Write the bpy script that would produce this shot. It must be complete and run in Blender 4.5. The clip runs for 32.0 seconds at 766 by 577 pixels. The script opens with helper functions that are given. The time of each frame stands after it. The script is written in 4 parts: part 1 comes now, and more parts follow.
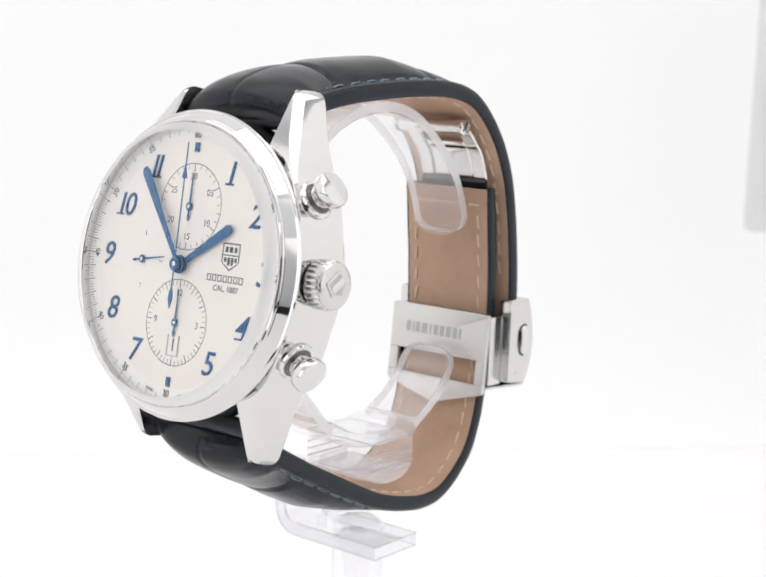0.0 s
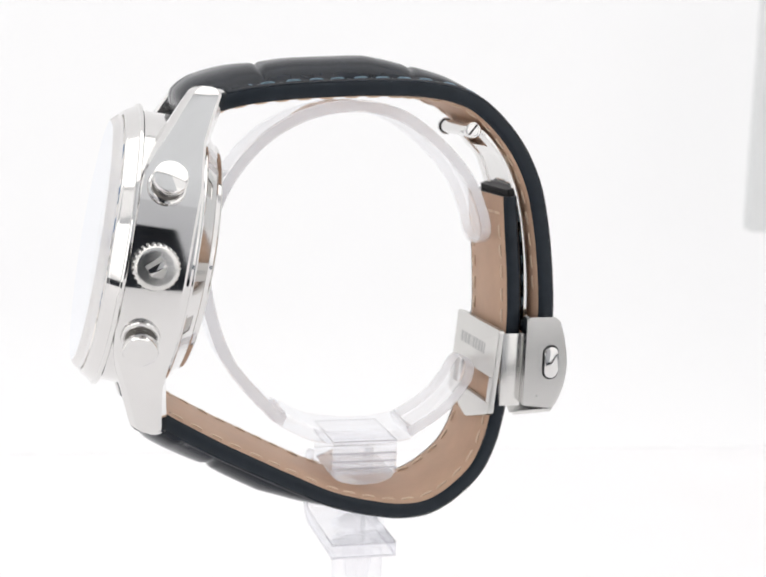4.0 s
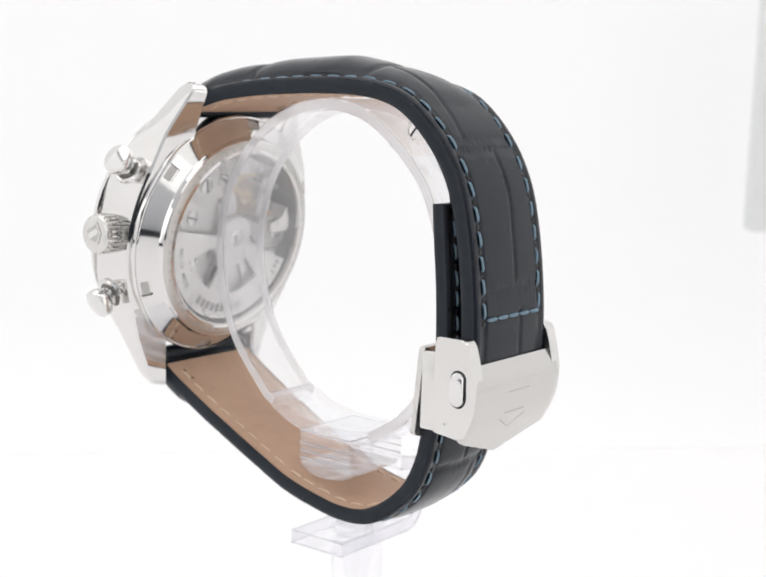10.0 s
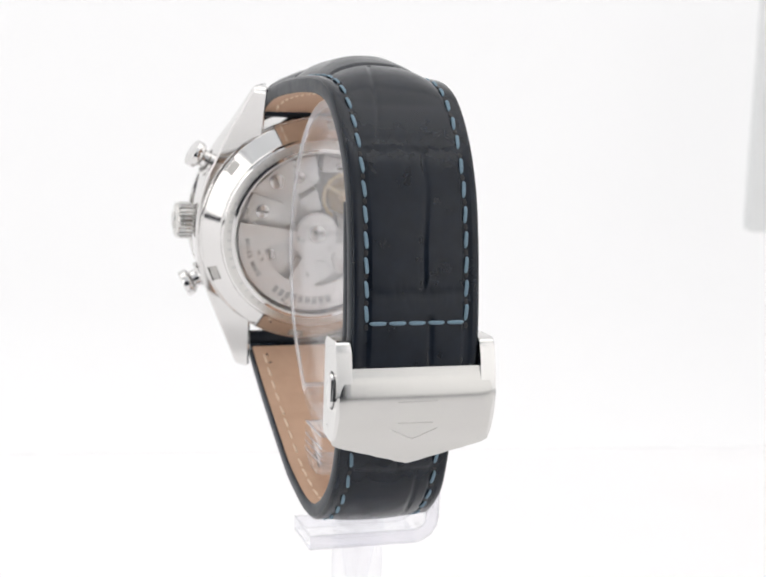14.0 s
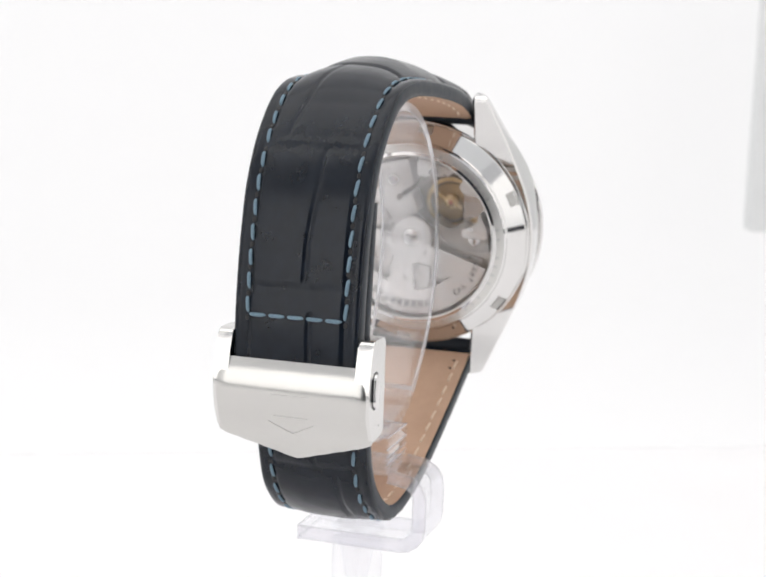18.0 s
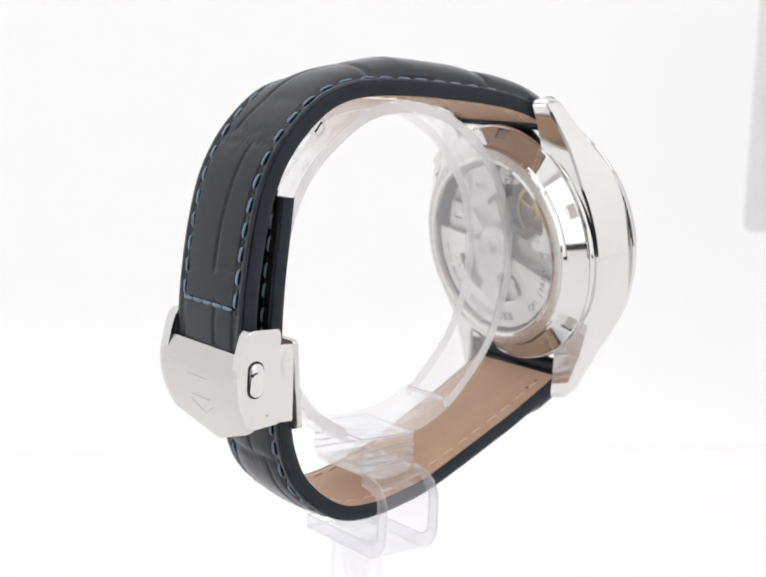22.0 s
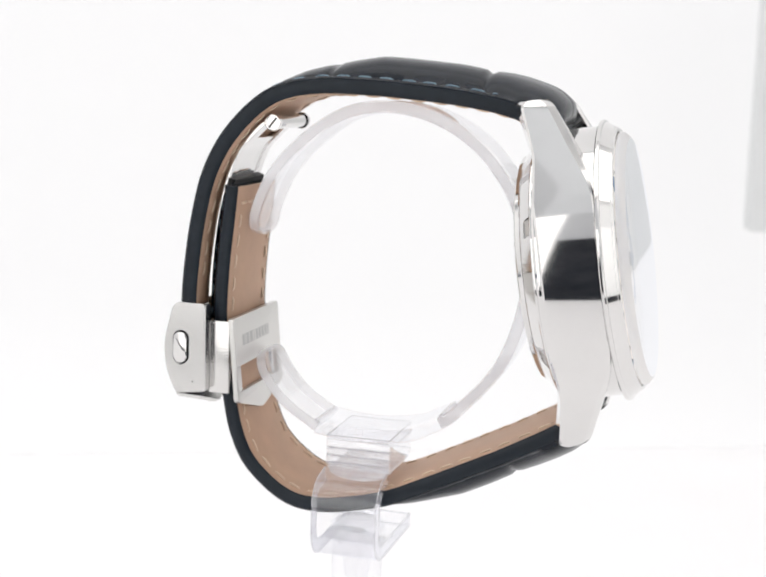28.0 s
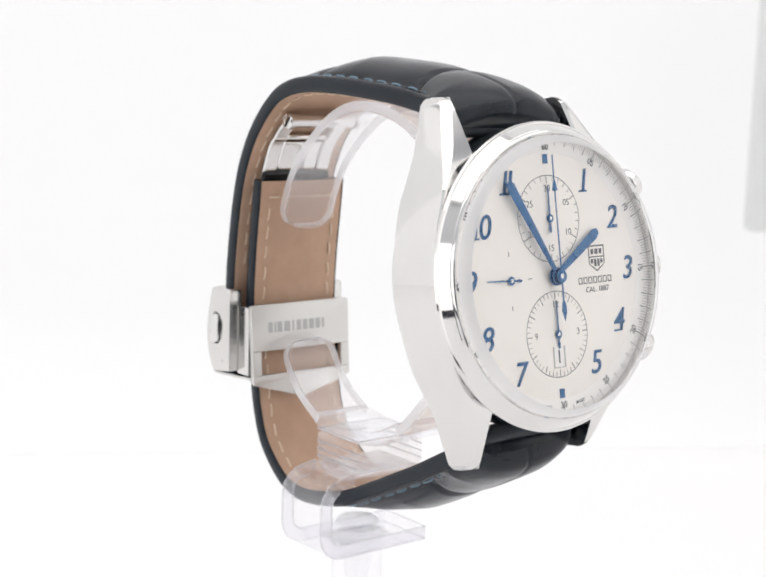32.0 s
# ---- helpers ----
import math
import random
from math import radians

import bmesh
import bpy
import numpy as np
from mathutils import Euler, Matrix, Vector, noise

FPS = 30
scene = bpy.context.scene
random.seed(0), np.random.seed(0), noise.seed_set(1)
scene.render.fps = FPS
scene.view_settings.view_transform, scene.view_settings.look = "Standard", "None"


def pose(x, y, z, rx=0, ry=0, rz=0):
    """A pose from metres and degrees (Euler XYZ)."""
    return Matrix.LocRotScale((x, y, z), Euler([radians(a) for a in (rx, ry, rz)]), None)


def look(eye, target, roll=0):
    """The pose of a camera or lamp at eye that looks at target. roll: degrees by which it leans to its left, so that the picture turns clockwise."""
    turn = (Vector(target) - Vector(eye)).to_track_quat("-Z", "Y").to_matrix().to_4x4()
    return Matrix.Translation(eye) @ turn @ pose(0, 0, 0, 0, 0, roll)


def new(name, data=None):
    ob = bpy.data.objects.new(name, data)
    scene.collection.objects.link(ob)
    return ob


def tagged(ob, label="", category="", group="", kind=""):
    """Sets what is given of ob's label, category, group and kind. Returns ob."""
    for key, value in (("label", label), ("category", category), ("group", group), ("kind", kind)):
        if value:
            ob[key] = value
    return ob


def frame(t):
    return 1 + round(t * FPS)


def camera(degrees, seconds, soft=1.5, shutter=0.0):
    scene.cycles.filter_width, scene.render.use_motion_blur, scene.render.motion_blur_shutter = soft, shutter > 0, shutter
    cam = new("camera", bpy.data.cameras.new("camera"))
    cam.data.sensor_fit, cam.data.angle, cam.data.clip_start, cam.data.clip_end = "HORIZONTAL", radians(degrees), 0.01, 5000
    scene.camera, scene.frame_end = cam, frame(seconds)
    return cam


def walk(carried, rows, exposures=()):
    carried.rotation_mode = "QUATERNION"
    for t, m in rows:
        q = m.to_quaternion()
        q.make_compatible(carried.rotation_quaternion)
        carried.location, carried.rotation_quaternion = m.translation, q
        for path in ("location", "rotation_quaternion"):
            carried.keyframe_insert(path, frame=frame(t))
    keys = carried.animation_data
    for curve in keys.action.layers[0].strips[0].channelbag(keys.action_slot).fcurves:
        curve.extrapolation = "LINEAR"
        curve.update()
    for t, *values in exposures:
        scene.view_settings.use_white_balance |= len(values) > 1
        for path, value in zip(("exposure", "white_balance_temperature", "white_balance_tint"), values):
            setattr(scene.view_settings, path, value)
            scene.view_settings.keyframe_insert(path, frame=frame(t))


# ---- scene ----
# lengths in millimetres are turned into metres by MM; the turntable's axis is x = y = 0
MM = 0.001
LIFT = 130.0          # height of the camera over the table, mm
SPIN_START, SPIN_RATE = 229.99, -8.794   # degrees, degrees per second
SECONDS = 32.0

cam = camera(31.1, SECONDS, soft=1.9)
EYE = Vector((0.0, -0.20869, LIFT * MM))
AIM = EYE + Vector((0.012500, 0.987797, -0.155245)) * 0.2087
cam.data.dof.use_dof, cam.data.dof.focus_distance, cam.data.dof.aperture_fstop = True, 0.187, 46.0
walk(cam, [(0.0, look(EYE, AIM, 2.016)), (SECONDS, look(EYE, AIM, 2.016))])

scene.cycles.transparent_max_bounces = 40   # many clear sheets lie behind one another

# ---- world and light ----
world = bpy.data.worlds.new("world")
scene.world = world
world.use_nodes = True
world.node_tree.nodes["Background"].inputs[0].default_value = (0.75, 0.85, 1.0, 1)
world.node_tree.nodes["Background"].inputs[1].default_value = 0.25


def lamp(name, place, target, size, size_y, power, colour=(1, 1, 1)):
    data = bpy.data.lights.new(name, "AREA")
    data.shape, data.size, data.size_y, data.energy, data.color = "RECTANGLE", size, size_y, power, colour
    ob = new(name, data)
    ob.matrix_world = look(place, target)
    return ob


lamp("softbox_overhead", (0, -0.05, 0.78), (0, -0.05, 0), 1.40, 0.62, 2.78, (1.0, 0.988, 0.976))


# ---- materials ----
def material(name, colour, rough=0.5, metal=0.0, spec=0.5, **more):
    m = bpy.data.materials.new(name)
    m.use_nodes = True
    b = m.node_tree.nodes["Principled BSDF"]
    b.inputs["Base Color"].default_value = (*colour, 1)
    b.inputs["Roughness"].default_value = rough
    b.inputs["Metallic"].default_value = metal
    b.inputs["Specular IOR Level"].default_value = spec
    for key, value in more.items():
        b.inputs[key.replace("_", " ")].default_value = value
    return m


def node(m, kind, **inputs):
    n = m.node_tree.nodes.new(kind)
    for key, value in inputs.items():
        n.inputs[key.replace("_", " ")].default_value = value
    return n


def grain(m, scale, colours, rough=None, bump=0.0, bump_scale=None, depth=0.0001, stretch=(1, 1, 1), detail=6.0):
    """Two scales of noise: colour and roughness vary by the large one, the relief by the small one."""
    t = m.node_tree
    b = t.nodes["Principled BSDF"]
    co = node(m, "ShaderNodeTexCoord")
    mp = node(m, "ShaderNodeMapping")
    mp.inputs["Scale"].default_value = stretch
    t.links.new(co.outputs["Object"], mp.inputs["Vector"])
    big = node(m, "ShaderNodeTexNoise", Scale=scale, Detail=detail, Roughness=0.6)
    t.links.new(mp.outputs[0], big.inputs["Vector"])
    ramp = node(m, "ShaderNodeValToRGB")
    ramp.color_ramp.elements[0].position, ramp.color_ramp.elements[1].position = 0.3, 0.7
    ramp.color_ramp.elements[0].color, ramp.color_ramp.elements[1].color = (*colours[0], 1), (*colours[1], 1)
    t.links.new(big.outputs["Fac"], ramp.inputs["Fac"])
    t.links.new(ramp.outputs["Color"], b.inputs["Base Color"])
    if rough:
        mr = node(m, "ShaderNodeMapRange", From_Min=0.3, From_Max=0.7, To_Min=rough[0], To_Max=rough[1])
        t.links.new(big.outputs["Fac"], mr.inputs["Value"])
        t.links.new(mr.outputs[0], b.inputs["Roughness"])
    if bump:
        small = node(m, "ShaderNodeTexNoise", Scale=bump_scale or scale * 6, Detail=4.0)
        t.links.new(mp.outputs[0], small.inputs["Vector"])
        bp = node(m, "ShaderNodeBump", Strength=bump, Distance=depth)
        t.links.new(small.outputs["Fac"], bp.inputs["Height"])
        t.links.new(bp.outputs[0], b.inputs["Normal"])
    return m


STEEL = grain(material("polished_steel", (0.73, 0.72, 0.71), 0.07, 1.0), 90, ((0.71, 0.70, 0.69), (0.75, 0.74, 0.73)), (0.05, 0.09))
CLASP_STEEL = grain(material("satin_clasp_steel", (0.61, 0.60, 0.58), 0.2, 1.0), 14, ((0.58, 0.57, 0.55), (0.63, 0.62, 0.60)), (0.15, 0.24), 0.05, 900, 0.00001, (1, 1, 14))
FLANK_STEEL = grain(material("clasp_flank_steel", (0.70, 0.69, 0.675), 0.18, 1.0), 40, ((0.68, 0.67, 0.655), (0.72, 0.71, 0.695)), (0.15, 0.22))
BRUSHED = grain(material("brushed_steel", (0.67, 0.66, 0.64), 0.38, 1.0), 60, ((0.66, 0.65, 0.63), (0.685, 0.675, 0.655)))
SATIN = grain(material("satin_steel", (0.70, 0.69, 0.67), 0.22, 1.0), 60, ((0.65, 0.64, 0.62), (0.68, 0.67, 0.65)), (0.18, 0.24))
LEATHER = grain(material("alligator_leather", (0.014, 0.019, 0.028), 0.4, 0, 0.31), 350, ((0.0042, 0.0070, 0.0125), (0.0072, 0.0112, 0.0190)), (0.18, 0.26), 0.06, 1200, 0.00003)
EDGE = grain(material("painted_leather_edge", (0.012, 0.016, 0.022), 0.4, 0, 0.24), 500, ((0.010, 0.0145, 0.0205), (0.015, 0.021, 0.029)), (0.30, 0.42), 0.12, 2500, 0.00004)
LINING = grain(material("tan_calf_lining", (0.46, 0.29, 0.185), 0.6), 220, ((0.50, 0.325, 0.22), (0.58, 0.385, 0.27)), (0.52, 0.68), 0.35, 2600, 0.00005)
BLUE_THREAD = grain(material("blue_thread", (0.07, 0.17, 0.27), 0.7), 2500, ((0.12, 0.19, 0.25), (0.20, 0.30, 0.37)), (0.6, 0.8), 0.6, 6000, 0.00006)
TAN_THREAD = grain(material("tan_thread", (0.62, 0.44, 0.29), 0.7), 2500, ((0.68, 0.53, 0.39), (0.80, 0.65, 0.51)), (0.6, 0.8), 0.6, 6000, 0.00006)
DIAL = grain(material("silver_dial", (0.86, 0.82, 0.77), 0.42, 0.0), 400, ((0.93, 0.882, 0.828), (0.95, 0.905, 0.856)), (0.38, 0.46))
FLANGE = grain(material("silver_flange", (0.86, 0.83, 0.79), 0.38, 0.0), 400, ((0.92, 0.895, 0.865), (0.94, 0.92, 0.89)), (0.34, 0.42))
BLUED = grain(material("blued_steel", (0.04, 0.12, 0.29), 0.32, 0.3), 500, ((0.036, 0.125, 0.28), (0.052, 0.16, 0.34)), (0.24, 0.34))
DARK_BLUE = material("dark_blued_steel", (0.012, 0.035, 0.10), 0.25, 0.5)
INK = material("grey_dial_ink", (0.11, 0.11, 0.12), 0.6)
TRACK_INK = material("fine_grey_ink", (0.22, 0.22, 0.235), 0.6)
PALE_INK = material("pale_grey_ink", (0.40, 0.40, 0.41), 0.6)
DARK = material("black_recess", (0.006, 0.006, 0.007), 0.5)
GREY_METAL = grain(material("rhodium_plate", (0.55, 0.55, 0.54), 0.32, 0.6), 300, ((0.78, 0.77, 0.755), (0.87, 0.86, 0.845)), (0.25, 0.4))
MAIN_PLATE = grain(material("dark_main_plate", (0.2, 0.19, 0.175), 0.4, 0.7), 260, ((0.13, 0.125, 0.115), (0.26, 0.245, 0.225)), (0.35, 0.5))
DARK_METAL = grain(material("grey_movement_plate", (0.2, 0.2, 0.2), 0.4, 0.6), 300, ((0.42, 0.41, 0.39), (0.58, 0.57, 0.55)), (0.3, 0.5))
BRASS = grain(material("gilt_brass", (0.72, 0.46, 0.14), 0.3, 0.9), 300, ((0.62, 0.44, 0.22), (0.74, 0.55, 0.30)), (0.24, 0.36))
DULL_BRASS = grain(material("dull_gilt_brass", (0.4, 0.28, 0.12), 0.4, 0.9), 300, ((0.26, 0.18, 0.085), (0.44, 0.31, 0.15)), (0.35, 0.5))
RUBY = material("ruby_jewel", (0.50, 0.16, 0.10), 0.1, 0, 0.6)
ENGRAVED = material("engraved_grey", (0.58, 0.58, 0.57), 0.4, 0.8)
WORN_LETTER = material("dark_engraved_grey", (0.46, 0.46, 0.455), 0.4, 0.7)
ENGRAVED_LINE = material("fine_engraved_line", (0.50, 0.49, 0.475), 0.28, 1.0)


def sheet(name, clear_colour, power_of, least, milk, rising=0.9):
    """A clear sheet: see-through, with gloss that rises towards grazing view, and a little milky haze."""
    m = bpy.data.materials.new(name)
    m.use_nodes = True
    m.node_tree.nodes.remove(m.node_tree.nodes["Principled BSDF"])
    clear, shine, facing, haze = node(m, "ShaderNodeBsdfTransparent"), node(m, "ShaderNodeBsdfGlossy", Roughness=0.0), node(m, "ShaderNodeLayerWeight", Blend=0.5), node(m, "ShaderNodeMixShader")
    front, through_ = node(m, "ShaderNodeBsdfDiffuse"), node(m, "ShaderNodeBsdfTranslucent")
    power, scale, blend, mixed = node(m, "ShaderNodeMath"), node(m, "ShaderNodeMath"), node(m, "ShaderNodeMixShader"), node(m, "ShaderNodeMixShader")
    clear.inputs["Color"].default_value = (*clear_colour, 1)
    shine.inputs["Color"].default_value = (0.97, 0.98, 1.0, 1)
    for side_ in (front, through_):
        side_.inputs["Color"].default_value = (0.98, 0.977, 0.985, 1)
    haze.inputs[0].default_value = 0.82
    power.operation, scale.operation = "POWER", "MULTIPLY_ADD"
    power.inputs[1].default_value, scale.inputs[1].default_value, scale.inputs[2].default_value, mixed.inputs[0].default_value = power_of, rising, least, milk
    for a, b in ((facing.outputs["Facing"], power.inputs[0]), (power.outputs[0], scale.inputs[0]), (scale.outputs[0], blend.inputs[0]), (clear.outputs[0], blend.inputs[1]), (shine.outputs[0], blend.inputs[2]),
                 (front.outputs[0], haze.inputs[1]), (through_.outputs[0], haze.inputs[2]), (blend.outputs[0], mixed.inputs[1]), (haze.outputs[0], mixed.inputs[2]), (mixed.outputs[0], m.node_tree.nodes["Material Output"].inputs[0])):
        m.node_tree.links.new(a, b)
    return m


CRYSTAL = sheet("sapphire_crystal", (0.99, 0.99, 0.99), 4.0, 0.02, 0.0, 1.9)
# milky haze on the rims paints the light caught along acrylic edges
MILKY_EDGE = sheet("hazy_edge_light", (0.995, 0.993, 1.0), 2.2, 0.05, 0.32)
BRACKET_EDGE = sheet("bracket_edge_line", (0.96, 0.955, 0.965), 2.2, 0.14, 0.22)
BRACKET_SIDE = sheet("sawn_acrylic_side", (0.975, 0.97, 0.985), 2.6, 0.06, 0.12)
CLEAR_SHEET = sheet("clear_acrylic_sheet", (0.99, 0.989, 0.996), 3.4, 0.05, 0.05)
RING_SHEET = sheet("clear_ring_acrylic", (0.998, 0.997, 1.0), 3.0, 0.06, 0.08)
# its haze stands in for white reflections that wash out the movement
BACK_GLASS = sheet("case_back_glass", (0.985, 0.985, 0.985), 2.4, 0.13, 0.18)
BLOCK = sheet("clear_block_acrylic", (0.995, 0.994, 0.998), 2.6, 0.06, 0.045)
BOSS = sheet("frosted_boss_acrylic", (0.997, 0.997, 1.0), 2.4, 0.06, 0.17)
# tinted lines paint the refraction seen along the block's edges
LINES = sheet("acrylic_edge_line", (0.78, 0.77, 0.80), 2.6, 0.14, 0.24)
# nearly opaque white haze stands in for refraction at the crystal's edge
CRYSTAL_EDGE = sheet("crystal_edge", (0.93, 0.945, 0.965), 1.6, 0.22, 0.82)
PAPER = grain(material("white_table_board", (0.885, 0.88, 0.885), 0.55, 0, 0.3), 8, ((0.90, 0.892, 0.897), (0.92, 0.912, 0.917)), (0.5, 0.6), 0.1, 300, 0.0001)
CLOTH = grain(material("white_tent_cloth", (0.84, 0.84, 0.84), 0.8, 0, 0.2), 6, ((0.82, 0.82, 0.82), (0.86, 0.86, 0.86)), (0.75, 0.85), 0.1, 500, 0.0001)
FOAM = grain(material("light_grey_foam_board", (0.74, 0.75, 0.75), 0.7, 0, 0.3), 9, ((0.72, 0.73, 0.73), (0.76, 0.77, 0.77)), (0.65, 0.75))
# greyer cloth for unseen front pieces, toned to dim the steel's reflections
PANEL = grain(material("grey_reflection_cloth", (0.70, 0.72, 0.74), 0.7, 0, 0.3), 9, ((0.68, 0.70, 0.72), (0.72, 0.74, 0.76)), (0.65, 0.75))
# shaded copy of the white tent cloth, its shade put into the colour
SHADE = grain(material("shaded_tent_cloth", (0.57, 0.58, 0.60), 0.8, 0, 0.2), 6, ((0.55, 0.56, 0.58), (0.59, 0.60, 0.62)), (0.75, 0.85))
BLACK_CLOTH = grain(material("dark_reflection_cloth", (0.04, 0.043, 0.05), 0.9, 0, 0.1), 30, ((0.035, 0.038, 0.046), (0.06, 0.064, 0.074)))
def glow(m, colour, strength):
    b = m.node_tree.nodes["Principled BSDF"]
    b.inputs["Emission Color"].default_value = (*colour, 1)
    b.inputs["Emission Strength"].default_value = strength
    return m


# unseen tent cloth, emission added as fill light and for bright reflections
GLOW_CLOTH = glow(grain(material("glowing_tent_cloth", (0.84, 0.84, 0.84), 0.8, 0, 0.2), 6, ((0.82, 0.82, 0.82), (0.86, 0.86, 0.86)), (0.75, 0.85), 0.1, 500, 0.0001), (1.0, 0.985, 0.97), 0.2)
# glowing panels added out of view, to light the watch from the front
FRONT_GLOW = glow(material("front_glow_panel", (0.84, 0.84, 0.84), 0.8, 0, 0.2), (1.0, 0.985, 0.965), 1.0)
FRONT_GLOW_WEAK = glow(material("weak_glow_panel", (0.84, 0.84, 0.84), 0.8, 0, 0.2), (1.0, 0.985, 0.965), 0.5)
# white cloth in a darker tone, emission added to even out its brightness
GLOW_SHEET = material("glowing_white_sheet", (0.30, 0.30, 0.30), 0.9, 0, 0.1)
glow(GLOW_SHEET, (1.0, 0.990, 0.997), 0.67)


# ---- mesh helpers ----
def part(name, bm, mat, parent=None, label="", smooth=35):
    me = bpy.data.meshes.new(name)
    bmesh.ops.recalc_face_normals(bm, faces=bm.faces)
    if smooth:
        for f in bm.faces:
            f.smooth = True
        for e in bm.edges:
            if len(e.link_faces) == 2 and e.calc_face_angle(0) > radians(smooth):
                e.smooth = False
    bm.to_mesh(me)
    bm.free()
    me.materials.append(mat)
    ob = new(name, me)
    ob.parent = parent
    if label:
        tagged(ob, label)
    return ob


def thing(name, label, category, group="", kind=""):
    return tagged(new(name), label, category, group, kind)


def put(bm, m):
    bmesh.ops.transform(bm, matrix=m, verts=bm.verts)
    return bm


def lathe(points, steps=64, close=False):
    """Turns (radius, height) pairs, in mm, round the z axis."""
    bm = bmesh.new()
    rings = []
    for r, h in points:
        if r < 1e-6:
            rings.append([bm.verts.new((0, 0, h * MM))])
        else:
            rings.append([bm.verts.new((r * MM * math.cos(2 * math.pi * k / steps), r * MM * math.sin(2 * math.pi * k / steps), h * MM)) for k in range(steps)])
    pairs = list(zip(rings, rings[1:])) + ([(rings[-1], rings[0])] if close else [])
    for a, b in pairs:
        for k in range(steps):
            j = (k + 1) % steps
            if len(a) == 1 and len(b) > 1:
                bm.faces.new((a[0], b[k], b[j]))
            elif len(b) == 1 and len(a) > 1:
                bm.faces.new((a[k], a[j], b[0]))
            elif len(a) > 1:
                bm.faces.new((a[k], a[j], b[j], b[k]))
    return bm


def loft(sections, caps=True, loop=True):
    """Joins rows of points (metres), each a closed ring, into a skin."""
    bm = bmesh.new()
    rows = [[bm.verts.new(p) for p in s] for s in sections]
    for a, b in zip(rows, rows[1:]):
        n = len(a)
        for k in range(n if loop else n - 1):
            j = (k + 1) % n
            bm.faces.new((a[k], a[j], b[j], b[k]))
    if caps and loop:
        bm.faces.new(rows[0])
        bm.faces.new(rows[-1][::-1])
    return bm


def prism(outline, z0, z1, bevel=0.0):
    """A flat plate: an outline of (x, y) in mm between two heights, its edges bevelled."""
    bm = bmesh.new()
    low = [bm.verts.new((x * MM, y * MM, z0 * MM)) for x, y in outline]
    high = [bm.verts.new((x * MM, y * MM, z1 * MM)) for x, y in outline]
    n = len(outline)
    bm.faces.new(low[::-1])
    bm.faces.new(high)
    for k in range(n):
        bm.faces.new((low[k], low[(k + 1) % n], high[(k + 1) % n], high[k]))
    if bevel:
        edges = [e for e in bm.edges if abs(e.verts[0].co.z - e.verts[1].co.z) < 1e-9]
        bmesh.ops.bevel(bm, geom=edges, offset=bevel * MM, segments=2, affect="EDGES", profile=0.6)
    return bm


def box(x0, x1, y0, y1, z0, z1, bevel=0.0, segments=2):
    bm = bmesh.new()
    bmesh.ops.create_cube(bm, size=1)
    put(bm, Matrix.Translation(((x0 + x1) / 2 * MM, (y0 + y1) / 2 * MM, (z0 + z1) / 2 * MM)) @ Matrix.Diagonal(((x1 - x0) * MM, (y1 - y0) * MM, (z1 - z0) * MM, 1)))
    if bevel:
        bmesh.ops.bevel(bm, geom=bm.edges[:], offset=bevel * MM, segments=segments, affect="EDGES", profile=0.6)
    return bm


def join(*bms):
    whole = bmesh.new()
    for b in bms:
        me = bpy.data.meshes.new("scrap")
        b.to_mesh(me)
        b.free()
        whole.from_mesh(me)
        bpy.data.meshes.remove(me)
    return whole


def spline(points, step=0.4):
    """A smooth curve through points, sampled every step mm: rows of place and unit tangent."""
    pts = [Vector(p) for p in points]
    pts = [2 * pts[0] - pts[1]] + pts + [2 * pts[-1] - pts[-2]]
    fine = []
    for a, b, c, d in zip(pts, pts[1:], pts[2:], pts[3:]):
        for k in range(40):
            t = k / 40
            fine.append(0.5 * ((2 * b) + (c - a) * t + (2 * a - 5 * b + 4 * c - d) * t * t + (3 * b - a - 3 * c + d) * t ** 3))
    fine.append(pts[-2])
    out, carry = [fine[0]], 0.0
    for a, b in zip(fine, fine[1:]):
        carry += (b - a).length
        if carry >= step:
            out.append(b)
            carry = 0.0
    rows = []
    for k, p in enumerate(out):
        t = out[min(k + 1, len(out) - 1)] - out[max(k - 1, 0)]
        rows.append((p, t.normalized()))
    return rows


def rounded(points, radius, steps=4):
    """An outline of (x, y) with its corners rounded."""
    out = []
    n = len(points)
    for k in range(n):
        p, a, b = Vector(points[k]), Vector(points[k - 1]), Vector(points[(k + 1) % n])
        r = radius if not isinstance(radius, (list, tuple)) else radius[k]
        if r <= 0:
            out.append(tuple(p))
            continue
        u, v = (a - p).normalized(), (b - p).normalized()
        for i in range(steps + 1):
            s = i / steps
            out.append(tuple((p + u * r) * (1 - s) ** 2 + p * 2 * s * (1 - s) + (p + v * r) * s * s))
    return out


# ---- the photo table ----
def wide(name, bm, mat, label, category):
    return tagged(part(name, bm, mat, smooth=35), label, category, kind="structure")


floor_sections = []
for px, pz in [(-0.30, 0.0), (-0.1, 0.0), (0.1, 0.0), (0.42, 0.0)]:
    floor_sections.append([(-0.75, px, pz), (0.75, px, pz), (0.75, px, pz - 0.004), (-0.75, px, pz - 0.004)])
wide("floor", loft(floor_sections), PAPER, "white board table top in a light tent", "table")
